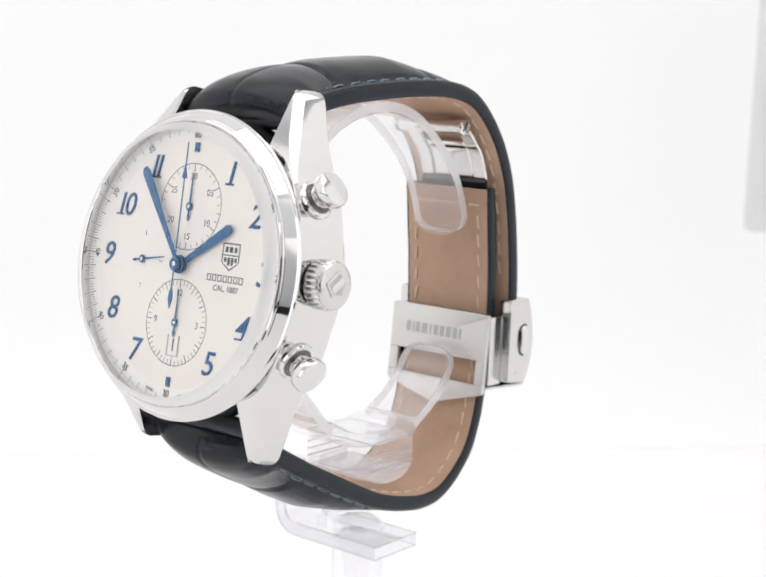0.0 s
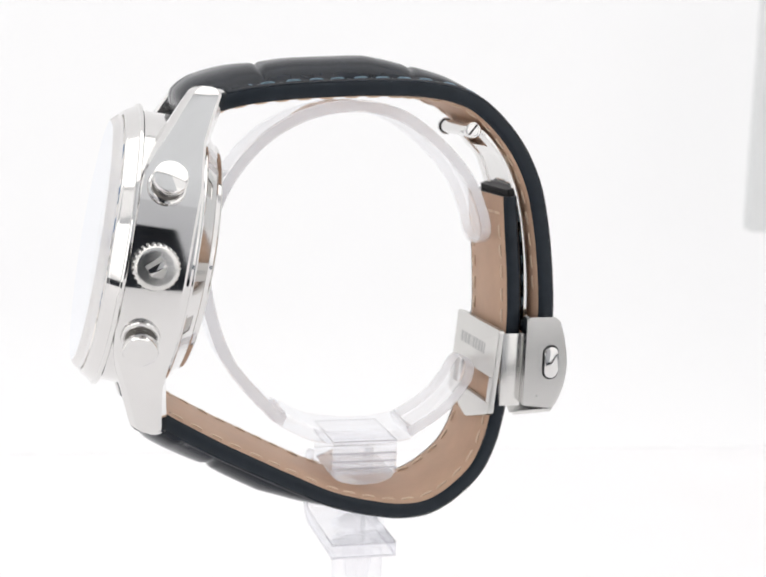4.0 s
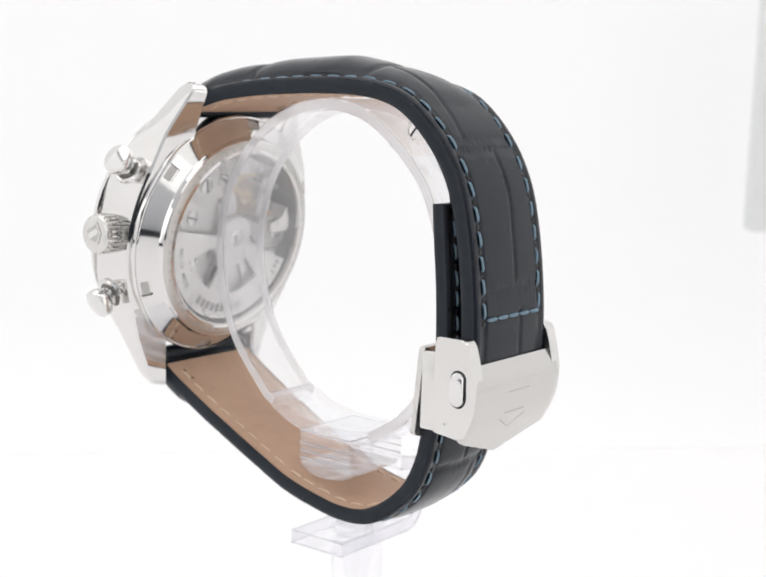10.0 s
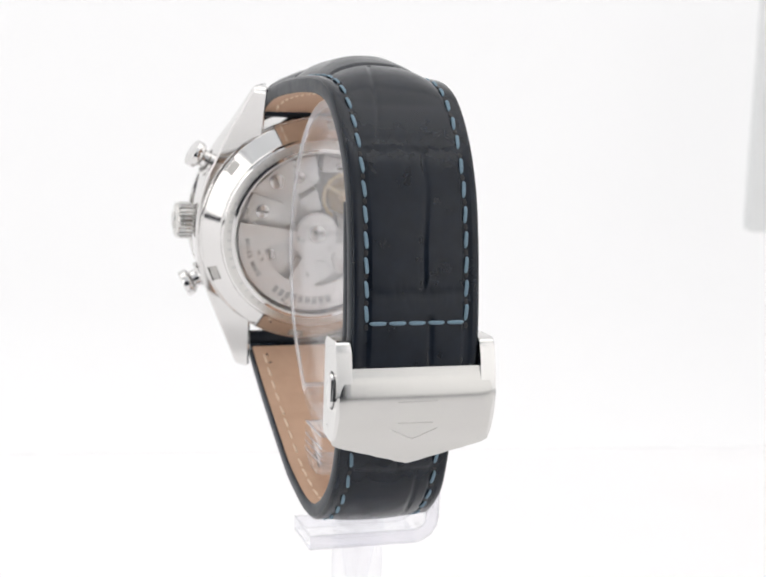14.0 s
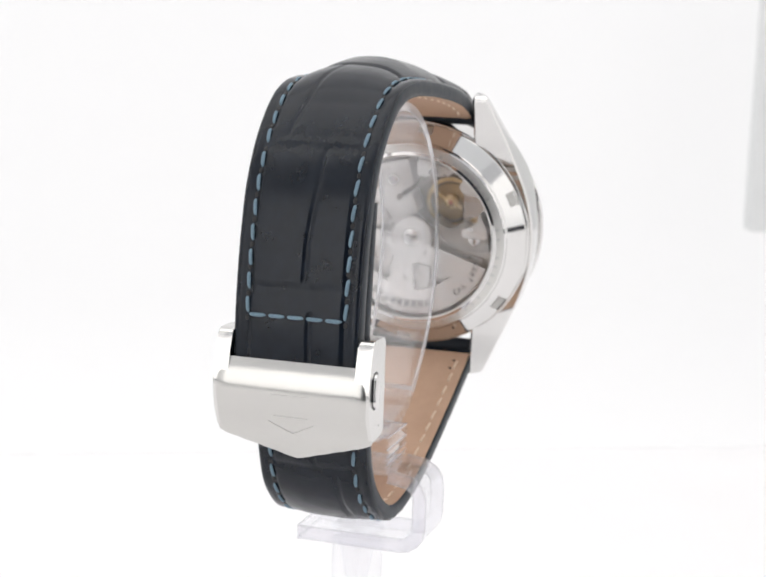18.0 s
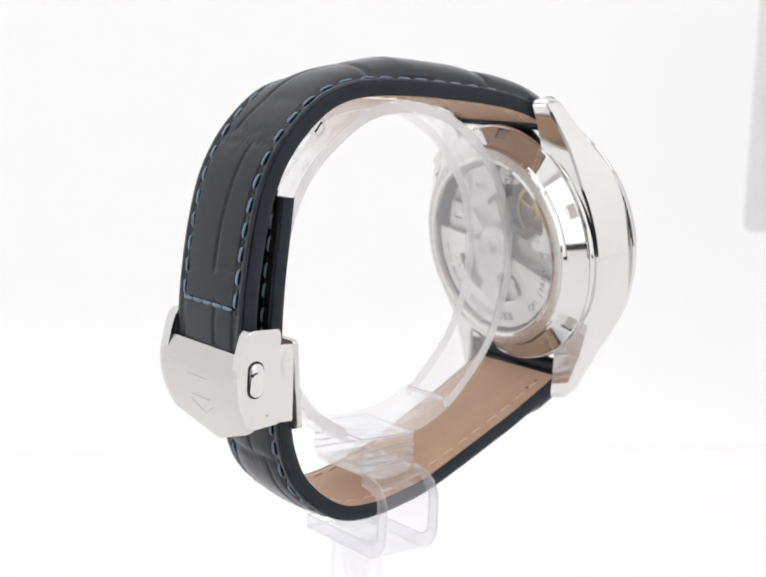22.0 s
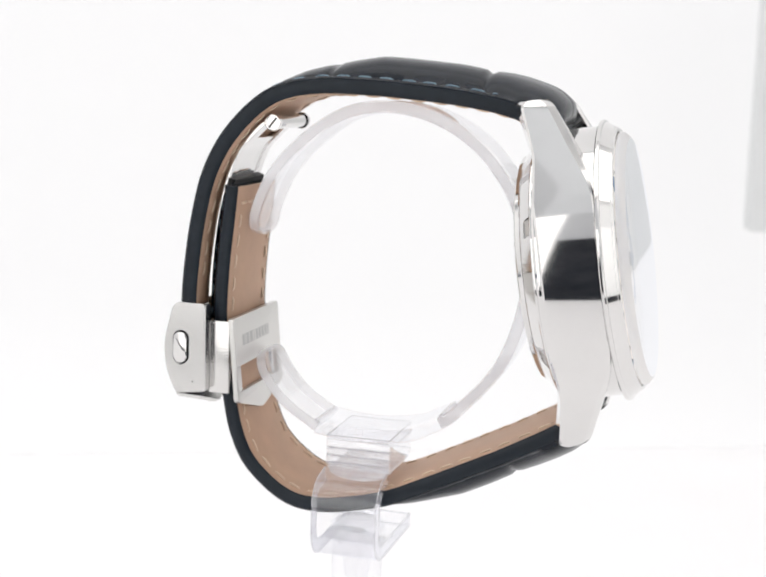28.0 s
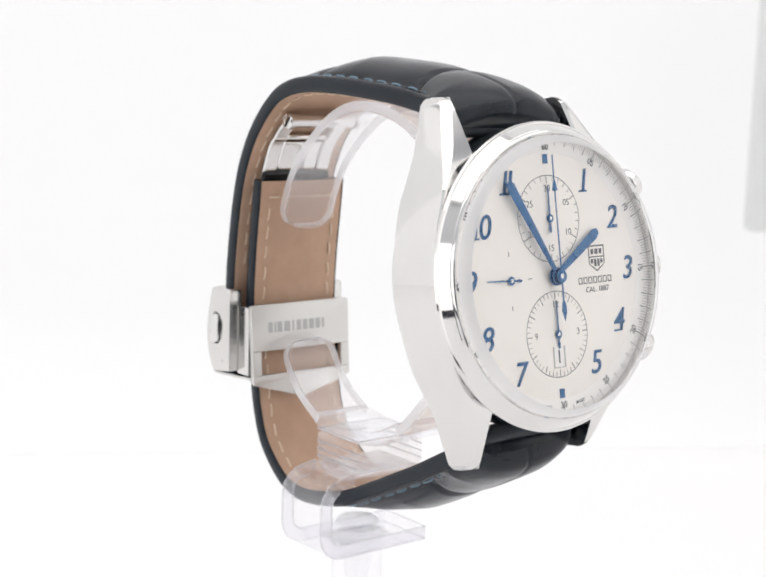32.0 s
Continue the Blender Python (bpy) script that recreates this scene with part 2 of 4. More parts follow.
# the back cloth hangs askew; its foot bends forward onto the table
ASKEW = Matrix.Translation((0, 0.300, 0)) @ Matrix.Rotation(radians(9), 4, "Z")
wide("wall_back", put(box(-800, 850, 0, 4, 45, 800), ASKEW), GLOW_SHEET, "white cloth wall behind the table, with added glow", "wall")
foot_rows = []
for k in range(17):
    a = radians(k * 5.625)
    y, z, c, d = -0.045 + 0.045 * math.cos(a), 0.0456 - 0.045 * math.sin(a), math.cos(a) * 0.0006, -math.sin(a) * 0.0006
    foot_rows.append([(-0.80, y, z), (0.85, y, z), (0.85, y + c, z + d), (-0.80, y + c, z + d)])
wide("wall_back_foot", put(loft(foot_rows), ASKEW), GLOW_SHEET, "foot of the white back cloth bent onto the table, with added glow", "wall")
wide("wall_left", box(-760, -752, -400, 420, 0, 740), GLOW_CLOTH, "white cloth side wall of the light tent, with added glow", "wall")
wide("wall_right", box(752, 760, -400, 420, 0, 740), GLOW_CLOTH, "white cloth side wall of the light tent, with added glow", "wall")
# top parts in the shaded tone, for grey reflections
wide("wall_left_top", box(-760, -752, -400, 420, 740, 800), SHADE, "top part of the tent side wall, toned grey as shade", "wall")
wide("wall_right_top", box(752, 760, -400, 420, 740, 800), SHADE, "top part of the tent side wall, toned grey as shade", "wall")
wide("ceiling", box(-760, 760, -400, 420, 800, 806), CLOTH, "white cloth ceiling of the light tent", "ceiling")
wide("wall_front", box(-200, 300, -408, -400, 350, 800), PANEL, "unseen grey-white panel over the opening, added for reflections", "wall")
wide("wall_front_left", box(-430, -150, -408, -400, 0, 350), FRONT_GLOW, "unseen glowing white panel beside the opening, added as fill light", "wall")
wide("wall_front_far_left", box(-752, -430, -408, -400, 0, 800), GLOW_CLOTH, "unseen white cloth beside the glowing panel, with added glow", "wall")
wide("wall_front_right", join(box(300, 752, -408, -400, 0, 440), box(240, 300, -408, -400, 0, 350)), FRONT_GLOW_WEAK, "unseen dimmer glowing panel beside the opening, added as fill light", "wall")
wide("wall_front_right_top", box(300, 752, -408, -400, 440, 800), GLOW_CLOTH, "unseen white cloth above the dimmer panel, with added glow", "wall")
# unseen grey pieces added round the opening to shape reflections
wide("wall_front_card", box(-430, -200, -408, -400, 350, 800), SHADE, "unseen grey card above the glowing panel, added for reflections", "wall")
wide("wall_front_flap", box(125, 240, -406, -400, 0, 228), SHADE, "unseen grey flap beside the opening, added for reflections", "wall")
wide("wall_front_top", box(-150, 240, -406, -400, 228, 350), SHADE, "unseen grey strip over the opening, added for reflections", "wall")
# dark surfaces added out of view, so the steel reflects a dark opening
wide("wall_far", box(-750, 750, -520, -512, -500, 520), BLACK_CLOTH, "unseen dark backing behind the camera, added for reflections", "curtain")
wide("ground", box(-750, 750, -512, -300, -500, -496), BLACK_CLOTH, "unseen dark floor before the table, added for reflections", "floor")
tagged(part("reflector_board", box(128.8, 440, 255, 263, 80.6, 215, 2), FOAM), "light grey foam board hung before the white wall", "board")


# ---- the wristwatch ----
MID = 0.88                                 # the watch's middle plane, mm off the axis
watch = thing("wristwatch", "steel chronograph wristwatch with silver dial and dark blue leather strap", "wristwatch")
stand = thing("watch_stand", "clear acrylic C-ring watch stand with a bracket and stem", "display stand")


def side(x, y, z):
    return Vector((x * MM, y * MM, (z + LIFT) * MM))


TILT = radians(9.46)
# head space: x to three o'clock, y to twelve o'clock, z out of the dial
HEAD = Matrix.Translation(side(38.4, MID, -25.8)) @ Matrix((
    (0, -math.sin(TILT), math.cos(TILT), 0), (1, 0, 0, 0), (0, math.cos(TILT), math.sin(TILT), 0), (0, 0, 0, 1))) @ Matrix.Rotation(radians(0.75), 4, "Z")


def head(name, bm, mat, parent=None, label="", smooth=35):
    return part(name, put(bm, HEAD), mat, parent or watch, label, smooth)


def in_head(name, bm, mat, parent=None, label="", smooth=35):
    ob = part(name, bm, mat, parent or watch, label, smooth)
    if parent is None:
        ob.matrix_basis = HEAD
    return ob


def wing(sign):
    """One flank of the case with its two lugs, as sections from six to twelve o'clock."""
    rows = []
    ends = [24.6, 24.5, 24.35, 24.15, 23.9, 23.6]
    for y in [-e for e in ends] + [k * 0.5 for k in range(-46, 47)] + ends[::-1]:
        a = abs(y)
        tip = max(0.0, a - 23.3)
        cut = 1.3 - math.sqrt(max(0.0, 1.69 - tip * tip))
        if a < 12:
            out = 19.9 - 0.0185 * a * a
        else:
            out = 17.24 - 0.444 * (a - 12)
        inn = 10.1 if a > 12.0 else 8.0
        front = -0.62 - 5.2 / 11.6 * 1.3 * math.log(1 + math.exp((a - 12.5) / 1.3))
        back = -8.6 - 0.001 * a ** 2.46
        front, back, out = front - cut, back + cut, out - 0.35 * cut
        c = 0.35
        u = max(0.0, min(1.0, (a - 10.5) / 8.0))
        u = u * u * (3 - 2 * u)
        lean = max(0.0, min(1.0, (a - 11.0) / 6.0))      # the lug's back leans outwards
        facet = 0.2 + 1.15 * u                          # the polished facet widens towards the lug's tip
        ring = [(inn + c, front), (out + 0.05 - 0.25 * u - facet, front), (out + 0.05 - 0.25 * u, front - 0.2 - 0.6 * u), (out + 0.38 - 0.12 * u, (front + back) / 2), (out + 0.42, back + c + 1.05 * lean), (out + 0.15, back + 1.0 * lean), (inn + c, back), (inn, back + c), (inn, front - c)]
        rows.append([Vector((sign * x * MM, y * MM, h * MM)) for x, h in ring])
    return loft(rows)


head("case", join(wing(1), wing(-1), lathe([(17, -0.4), (19.3, -0.5), (19.6, -0.8), (19.9, -6.4), (19.9, -9.0), (19.8, -9.3), (19.62, -9.38), (17, -9.42)], 96)), STEEL, label="polished steel case with four lugs", smooth=16)
head("bezel", lathe([(18.6, -0.5), (20.1, -0.75), (20.36, -0.7), (20.5, -0.55), (20.5, -0.3), (20.4, -0.1), (20.26, -0.04), (20.12, 0.0), (19.3, 1.28), (19.22, 1.34), (19.16, 1.46), (19.06, 1.6), (18.9, 1.7), (18.75, 1.72), (18.6, 1.64), (18.5, 1.5), (18.5, 0.6)], 144, True), STEEL, label="polished round bezel", smooth=12)
crystal = head("crystal", lathe([(17.35, 3.12), (14, 3.45), (10, 3.65), (5, 3.78), (0, 3.82)], 96), CRYSTAL, label="domed clear sapphire crystal")
head("crystal_edge", lathe([(18.45, 1.85), (18.45, 2.1), (18.35, 2.35), (17.65, 3.0), (17.35, 3.12)], 96), CRYSTAL_EDGE, crystal, "edge of the crystal, its bright refraction painted as white haze")
crystal.visible_shadow = False
crystal.children[0].visible_shadow = False
dial = in_head("dial", lathe([(0, 0.0), (16.3, 0.0), (16.35, -0.6), (0, -0.6)], 96), DIAL, label="silver opaline dial")
head("flange", lathe([(16.3, -0.1), (16.3, 0.015), (16.5, 0.1), (17.6, 0.2), (18.5, 0.36), (18.5, -0.3)], 128), FLANGE, label="sloped silver ring with a minute track")
back_plate = lathe([(19.5, -9.3), (19.5, -9.56), (19.46, -9.64), (19.38, -9.73), (17.95, -10.77), (16.85, -11.57), (16.75, -11.75), (16.6, -12.2), (16.4, -12.35), (14.6, -12.8), (14.3, -12.7), (14.2, -11.9), (14.2, -11.0)], 180)
bmesh.ops.recalc_face_normals(back_plate, faces=back_plate.faces)
for turn in (54, 114, 174, 234, 294, 354):
    a = radians(90 - turn)
    d = Vector((math.cos(a), math.sin(a), 0))
    cut = [f for f in back_plate.faces if -0.0107 < f.calc_center_median().z < -0.01 and f.calc_center_median().xy.angle(d.xy) < radians(3.9)]
    low = bmesh.ops.extrude_face_region(back_plate, geom=cut)
    bmesh.ops.delete(back_plate, geom=cut, context="FACES")
    bmesh.ops.translate(back_plate, verts=[v for v in low["geom"] if isinstance(v, bmesh.types.BMVert)], vec=(Vector((0, 0, 0.2)) - d * 0.25) * MM)
head("case_back", back_plate, STEEL, label="polished screwed steel case back with six key slots", smooth=9)
head("back_ring", lathe([(14.35, -12.72), (14.5, -12.81), (16.3, -12.41), (16.42, -12.3)], 120), BRUSHED, label="satin ring with an engraved inscription")
head("movement", lathe([(0, -6.6), (14.1, -6.6), (14.1, -12.0), (14.3, -12.0), (14.3, -6.2), (0, -6.2)], 64), MAIN_PLATE, label="grey movement with bridges, screws and a gilt balance")
window = head("back_window", lathe([(0, -13.0), (10, -12.95), (14.25, -12.72)], 64), BACK_GLASS, label="clear window in the case back")
window.visible_shadow = False


# ---- strap ----
def rise(s, a, b):
    u = max(0.0, min(1.0, (s - a) / (b - a)))
    return u * (2 - u)


def strap(name, points, sign, half, thick, pad, creases, ridges, label):
    rows = spline([(x, 0, z) for x, z in points])
    total = len(rows)
    sections, linings, frames = [], [], []
    length = 0.0
    for k, (p, t) in enumerate(rows):
        if k:
            length += (p - rows[k - 1][0]).length
        if length < 0.2:
            continue
        s = k / (total - 1)
        n = Vector((t.z, 0, -t.x)) * sign
        b = half[0] + (half[1] - half[0]) * min(1, s * half[2])
        th = thick[0] + (thick[1] - thick[0]) * s
        swell = pad(length)
        frames.append((p, t, n, b, th, length, swell))
        outer = []
        low_end = -th / 2 + 0.2
        steps = 64
        for i in range(steps + 1):
            y = -b + 2 * b * i / steps
            a = abs(y)
            h = th / 2
            if a > b - 0.45:
                h -= 0.35 * ((a - b + 0.45) / 0.45) ** 2
            inner = b - 2.35 * rise(length, 6.0, 14.0) - 0.05
            if a < inner:
                h += max(0.0, swell) * (1 - (a / inner) ** 2.4) ** 0.75 + 0.12
                for c, bend, deep in creases:
                    d = length - c - bend * y - 0.12 * math.sin(y * 1.1 + c)
                    h -= deep * (math.exp(-(d / 0.5) ** 2) + 0.45 * math.exp(-(d / 2.6) ** 2))
                for r0, r1, y0, slope in ridges:
                    if r0 < length < r1:
                        d = y - y0 - slope * (length - r0) - 0.1 * math.sin(length * 0.5)
                        h -= 0.22 * math.exp(-(d / 0.3) ** 2)
                if length > 48:
                    near = min(abs(length - c) for c, bend, deep in creases)
                    h += 0.07 * max(0.0, 1 - near / 2.2) * noise.noise(Vector((length * 0.7, y * 2.6, 9.0)))
                h += 0.014 * noise.noise(Vector((length * 0.6, y * 0.6, 3.1 * sign)))
            elif a < b - 1.2:
                h -= 0.10
            if length < 1.6:
                h = low_end + (h - low_end) * (0.35 + 0.65 * math.sqrt(length / 1.6))
            outer.append(p + n * h + Vector((0, y + MID, 0)))
        low = -th / 2 + 0.2
        ring = outer + [p + n * low + Vector((0, b + MID, 0)), p + n * low + Vector((0, -b + MID, 0))]
        sections.append([side(*v) for v in ring])
        lin = [(-b + 0.3, low), (b - 0.3, low), (b - 0.35, -th / 2 + 0.1), (b - 0.6, -th / 2), (-b + 0.6, -th / 2), (-b + 0.35, -th / 2 + 0.1)]
        if length > 1.2:
            linings.append([side(*(p + n * h + Vector((0, y + MID, 0)))) for y, h in lin])
    body = part(name, loft(sections), LEATHER, watch, label, 50)
    for sgn in (-1, 1):
        strip = [[side(*(p + n * h + Vector((0, sgn * (b + g) + MID, 0)))) for h, g in ((-th / 2 + 0.08, -0.12), (-th / 2 + 0.3, 0.05), (-th * 0.2, 0.14), (th * 0.1, 0.15), (th / 2 - 0.6, 0.07), (th / 2 - 0.34, -0.05), (0, -0.2))] for p, t, n, b, th, q, w in frames[3:]]
        part("painted_edge", loft(strip), EDGE, body, "smooth dark painted edge")
    part("lining", loft(linings), LINING, body, "smooth tan leather lining")
    return body, frames


UPPER = [(28.9, -7.6), (27.2, -6.1), (24, -4.8), (20, -3.8), (14.2, -3.0), (8, -2.5), (3, -2.2), (-3, -2.1), (-6.5, -2.3), (-10, -2.9), (-13.5, -4.3),
         (-17.1, -7.2), (-20.4, -11.2), (-22.8, -16), (-24.2, -21.4), (-25.1, -27), (-25.7, -33), (-25.8, -38), (-25.6, -44)]
LOWER = [(34.1, -48.2), (31.6, -50.3), (24.1, -54.6), (20.4, -56.5), (13, -60.2), (6.4, -63.2), (-1, -65.1), (-5.5, -65.5), (-9, -64.9), (-12.5, -62.9),
         (-16, -59.5), (-18.1, -55), (-19.2, -50), (-20.2, -45), (-20.9, -38), (-20.6, -30), (-19.9, -23), (-19.4, -17.7)]


def pad_upper(s):
    return 3.0 * rise(s, -1.2, 4.0) * max(0.0, min(1.0, (46 - s) / 18)) + 0.1


def pad_lower(s):
    return 3.0 * rise(s, -1.2, 4.0) * max(0.0, min(1.0, (40 - s) / 18)) + 0.1 + 0.4 * rise(s, 34, 46) * (1 - rise(s, 62, 70))


upper, upper_rows = strap("strap_upper", UPPER, 1, (10.0, 9.05, 1.6), (2.5, 2.7), pad_upper, ((12.3, 0.03, 0.55), (34.5, -0.04, 0.4), (51.9, 0.01, 0.13), (53.6, 0.0, 0.19), (72.8, 0.02, 0.14)),
                          ((-1, 11.5, -0.2, 0.0), (35.2, 51.6, 1.6, 0.16), (54, 72, -1.8, 0.055), (76, 90, -2.0, 0.0)), "dark blue alligator leather strap piece with blue stitching")
lower, lower_rows = strap("strap_lower", LOWER, -1, (10.0, 8.3, 1.6), (2.6, 2.35), pad_lower, ((13, 0.03, 0.5), (32, -0.03, 0.35), (47, 0.03, 0.26), (60.4, 0.0, 0.3)),
                          ((-1, 12, 0.3, 0.0), (33, 46.5, 0.8, 0.05), (47.5, 59.8, -4.2, 0.05), (61, 90, -0.4, 0.0)), "dark blue alligator leather strap piece with a tapered tail")


# ---- clasp ----
def swept(points, y0, y1, thick, step=0.4, corner=0.0):
    """A band of even thickness along points (x, z), between two sides y0 and y1."""
    rows = spline([(x, 0, z) for x, z in points], step)
    total = sum((b[0] - a[0]).length for a, b in zip(rows, rows[1:]))
    sections, s = [], 0.0
    for k, (p, t) in enumerate(rows):
        if k:
            s += (p - rows[k - 1][0]).length
        n = Vector((t.z, 0, -t.x))
        cut = 0.0
        d = total - s
        if corner and d < corner:
            cut = corner - math.sqrt(max(0.0, corner ** 2 - (corner - d) ** 2))
        e = min(0.25, thick / 3)
        ring = [(y0 + cut + e, thick / 2), (y1 - cut - e, thick / 2), (y1 - cut, thick / 2 - e), (y1 - cut, -thick / 2 + e), (y1 - cut - e, -thick / 2), (y0 + cut + e, -thick / 2), (y0 + cut, -thick / 2 + e), (y0 + cut, thick / 2 - e)]
        sections.append([side(*(p + n * h + Vector((0, y, 0)))) for y, h in ring])
    return loft(sections)


# ---- stand ----
RING = [(13.3, -51.85), (15.5, -50.3), (22.0, -42.5), (25.2, -33), (25.3, -25), (23, -17.5), (18, -10.8), (11.5, -6.6), (4, -5.0), (-3, -6.2), (-9, -10.1), (-13.9, -15.3), (-16.6, -21), (-17.4, -25.4)]
ring = part("ring", swept(RING, MID - 4.9, MID + 4.9, 1.8, 0.8, 3.0), RING_SHEET, stand, "clear bent acrylic ring open at the clasp")
TONGUE = [(-6.0, -54.35), (-11.2, -51), (-14.6, -47), (-16.0, -43.6)]
tongue = part("tongue", swept(TONGUE, MID - 4.9, MID + 4.9, 1.8, 0.6, 3.0), RING_SHEET, stand)


def rim(points, thick):
    """The polished rim along both sides and round the free end of a bent strip."""
    rows = spline([(x, 0, z) for x, z in points], 0.6)
    total = sum((b[0] - a[0]).length for a, b in zip(rows, rows[1:]))
    line, s = [], 0.0
    for k, (p, t) in enumerate(rows):
        if k:
            s += (p - rows[k - 1][0]).length
        d = total - s
        cut = 3.0 - math.sqrt(max(0.0, 9.0 - (3.0 - d) ** 2)) if d < 3.0 else 0.0
        line.append((p, t, 4.9 - cut))
    whole = []
    for sgn in (-1, 1):
        sections = []
        for p, t, y in line:
            n = Vector((t.z, 0, -t.x))
            sections.append([side(*(p + n * h + Vector((0, MID + sgn * (y + g), 0)))) for h, g in ((-thick / 2 + 0.2, 0.03), (thick / 2 - 0.2, 0.03), (thick / 2 - 0.2, -0.16), (-thick / 2 + 0.2, -0.16))])
        whole.append(loft(sections))
    p, t, y = line[-1]
    n = Vector((t.z, 0, -t.x))
    whole.append(loft([[side(*(p + t * g + n * h + Vector((0, MID + w, 0)))) for h, g in ((-thick / 2 + 0.2, 0.03), (thick / 2 - 0.2, 0.03), (thick / 2 - 0.2, -0.16), (-thick / 2 + 0.2, -0.16))] for w in (-y - 0.1, y + 0.1)]))
    return join(*whole)


part("ring_rim", rim(RING, 1.8), MILKY_EDGE, ring, "polished rim, its edge light painted as milky haze")
part("tongue_rim", rim(TONGUE, 1.8), MILKY_EDGE, tongue, "polished rim, its edge light painted as milky haze")


def ridged_block():
    """The clamping block: level ridges along both sides, a rounded boss below."""
    rows = []
    path = [(-60.3, 6.0), (-60.0, 6.6), (-59.5, 6.6), (-59.25, 6.15), (-59.0, 6.6), (-58.4, 6.6), (-58.15, 6.15), (-57.9, 6.6), (-57.2, 6.6), (-56.95, 6.15), (-56.7, 6.6), (-55.3, 6.6), (-55.0, 6.4)]
    for x in (-3.8, -3.5, 5.9, 6.2):
        c = 0.25 if x in (-3.8, 6.2) else 0.0
        ring = [side(x, MID + y - c, z + (c if k == 0 else 0)) for k, (z, y) in enumerate(path)]
        ring += [side(x, MID - y + c, z) for z, y in path[::-1]]
        rows.append(ring)
    return loft(rows)


part("base_strip", swept([(-6.2, -54.35), (-2, -55.0), (1.5, -55.1), (4.5, -54.8), (9, -54.0), (13.6, -51.7)], MID - 5.0, MID + 5.0, 2.2, 0.6), BLOCK, stand, "thicker clear strip where the ring is joined")
for px, pz in ((13.55, -51.75), (-6.2, -54.35)):
    part("strip_end", box(px - 0.22, px + 0.22, MID - 4.9, MID + 4.9, pz + 0.4 + LIFT, pz + 1.15 + LIFT, 0.1), MILKY_EDGE, stand, "bright edge line painted at the end of the strip")
block = part("block", ridged_block(), BLOCK, stand, "ridged clear clamping block")
lip_rows = [[side(1.2 + r * math.cos(a), MID + y, -60.3 - 0.34 * r * max(0.0, -math.sin(a))) for a in [2 * math.pi * k / 24 for k in range(24)]] for y, r in ((-6.2, 4.6), (-5.6, 4.9), (5.6, 4.9), (6.2, 4.6))]
for z in (-59.25, -58.15, -56.95):
    for y in (-6.4, 6.4):
        part("groove", box(-3.75, 6.15, MID + y - 0.1, MID + y + 0.1, z - 0.1 + LIFT, z + 0.1 + LIFT), LINES, block)
for y in (-6.4, 6.4):
    part("block_rim", box(-3.8, 6.2, MID + y - 0.1, MID + y + 0.1, -55.1 + LIFT, -54.96 + LIFT), LINES, block)
for x in (-3.75, 6.15):
    part("block_rim", box(x - 0.07, x + 0.07, MID - 6.3, MID + 6.3, -55.1 + LIFT, -54.96 + LIFT), LINES, block)
part("boss", loft(lip_rows), BOSS, stand, "rounded clear boss under the block")


def c_bracket(first, last):
    path = [(-5.8, -61.0), (-8.0, -61.4)] + [(-8.0 - 3 * math.sin(a), -64.4 + 3 * math.cos(a)) for a in (0.4, 0.8, 1.2, 1.57)] + [(-11.0, -68.7)] + \
           [(-8.0 - 3 * math.cos(a), -68.7 - 3 * math.sin(a)) for a in (0.4, 0.8, 1.2, 1.57)] + [(8.7, -71.7)]
    rows = []
    for k, (y, z) in enumerate(path):
        if not first <= k <= last:
            continue
        a, b = path[max(k - 1, 0)], path[min(k + 1, len(path) - 1)]
        t = Vector((b[0] - a[0], b[1] - a[1])).normalized() if k < 10 else Vector((1, 0))
        n = Vector((-t.y, t.x)) * 1.1
        rows.append([side(-3.8, y + n.x, z + n.y), side(6.2, y + n.x, z + n.y), side(6.2, y - n.x, z - n.y), side(-3.8, y - n.x, z - n.y)])
    return loft(rows)


bracket = part("bracket", c_bracket(0, 10), CLEAR_SHEET, stand, "clear acrylic bracket bent to a C")
part("plate", c_bracket(10, 11), CLEAR_SHEET, bracket, "clear flat plate")


def bracket_rims():
    path = [(-5.8, -61.0), (-8.0, -61.4)] + [(-8.0 - 3 * math.sin(a), -64.4 + 3 * math.cos(a)) for a in (0.4, 0.8, 1.2, 1.57)] + [(-11.0, -68.7)] + \
           [(-8.0 - 3 * math.cos(a), -68.7 - 3 * math.sin(a)) for a in (0.4, 0.8, 1.2, 1.57)] + [(8.7, -71.7)]
    bars = []
    for x in (-3.75, 6.15):
        for lift in (-0.98, 0.98):
            sections = []
            for k, (y, z) in enumerate(path):
                a, b = path[max(k - 1, 0)], path[min(k + 1, len(path) - 1)]
                t = Vector((b[0] - a[0], b[1] - a[1])).normalized()
                n = Vector((-t.y, t.x))
                sections.append([side(x + dx, y + n.x * (lift + dn), z + n.y * (lift + dn)) for dx, dn in ((-0.1, -0.14), (0.1, -0.14), (0.1, 0.14), (-0.1, 0.14))])
            bars.append(loft(sections))
    for z in (-70.72, -72.68):
        bars.append(box(-3.8, 6.2, 8.55, 8.78, z + LIFT - 0.12, z + LIFT + 0.12))
    return join(*bars)


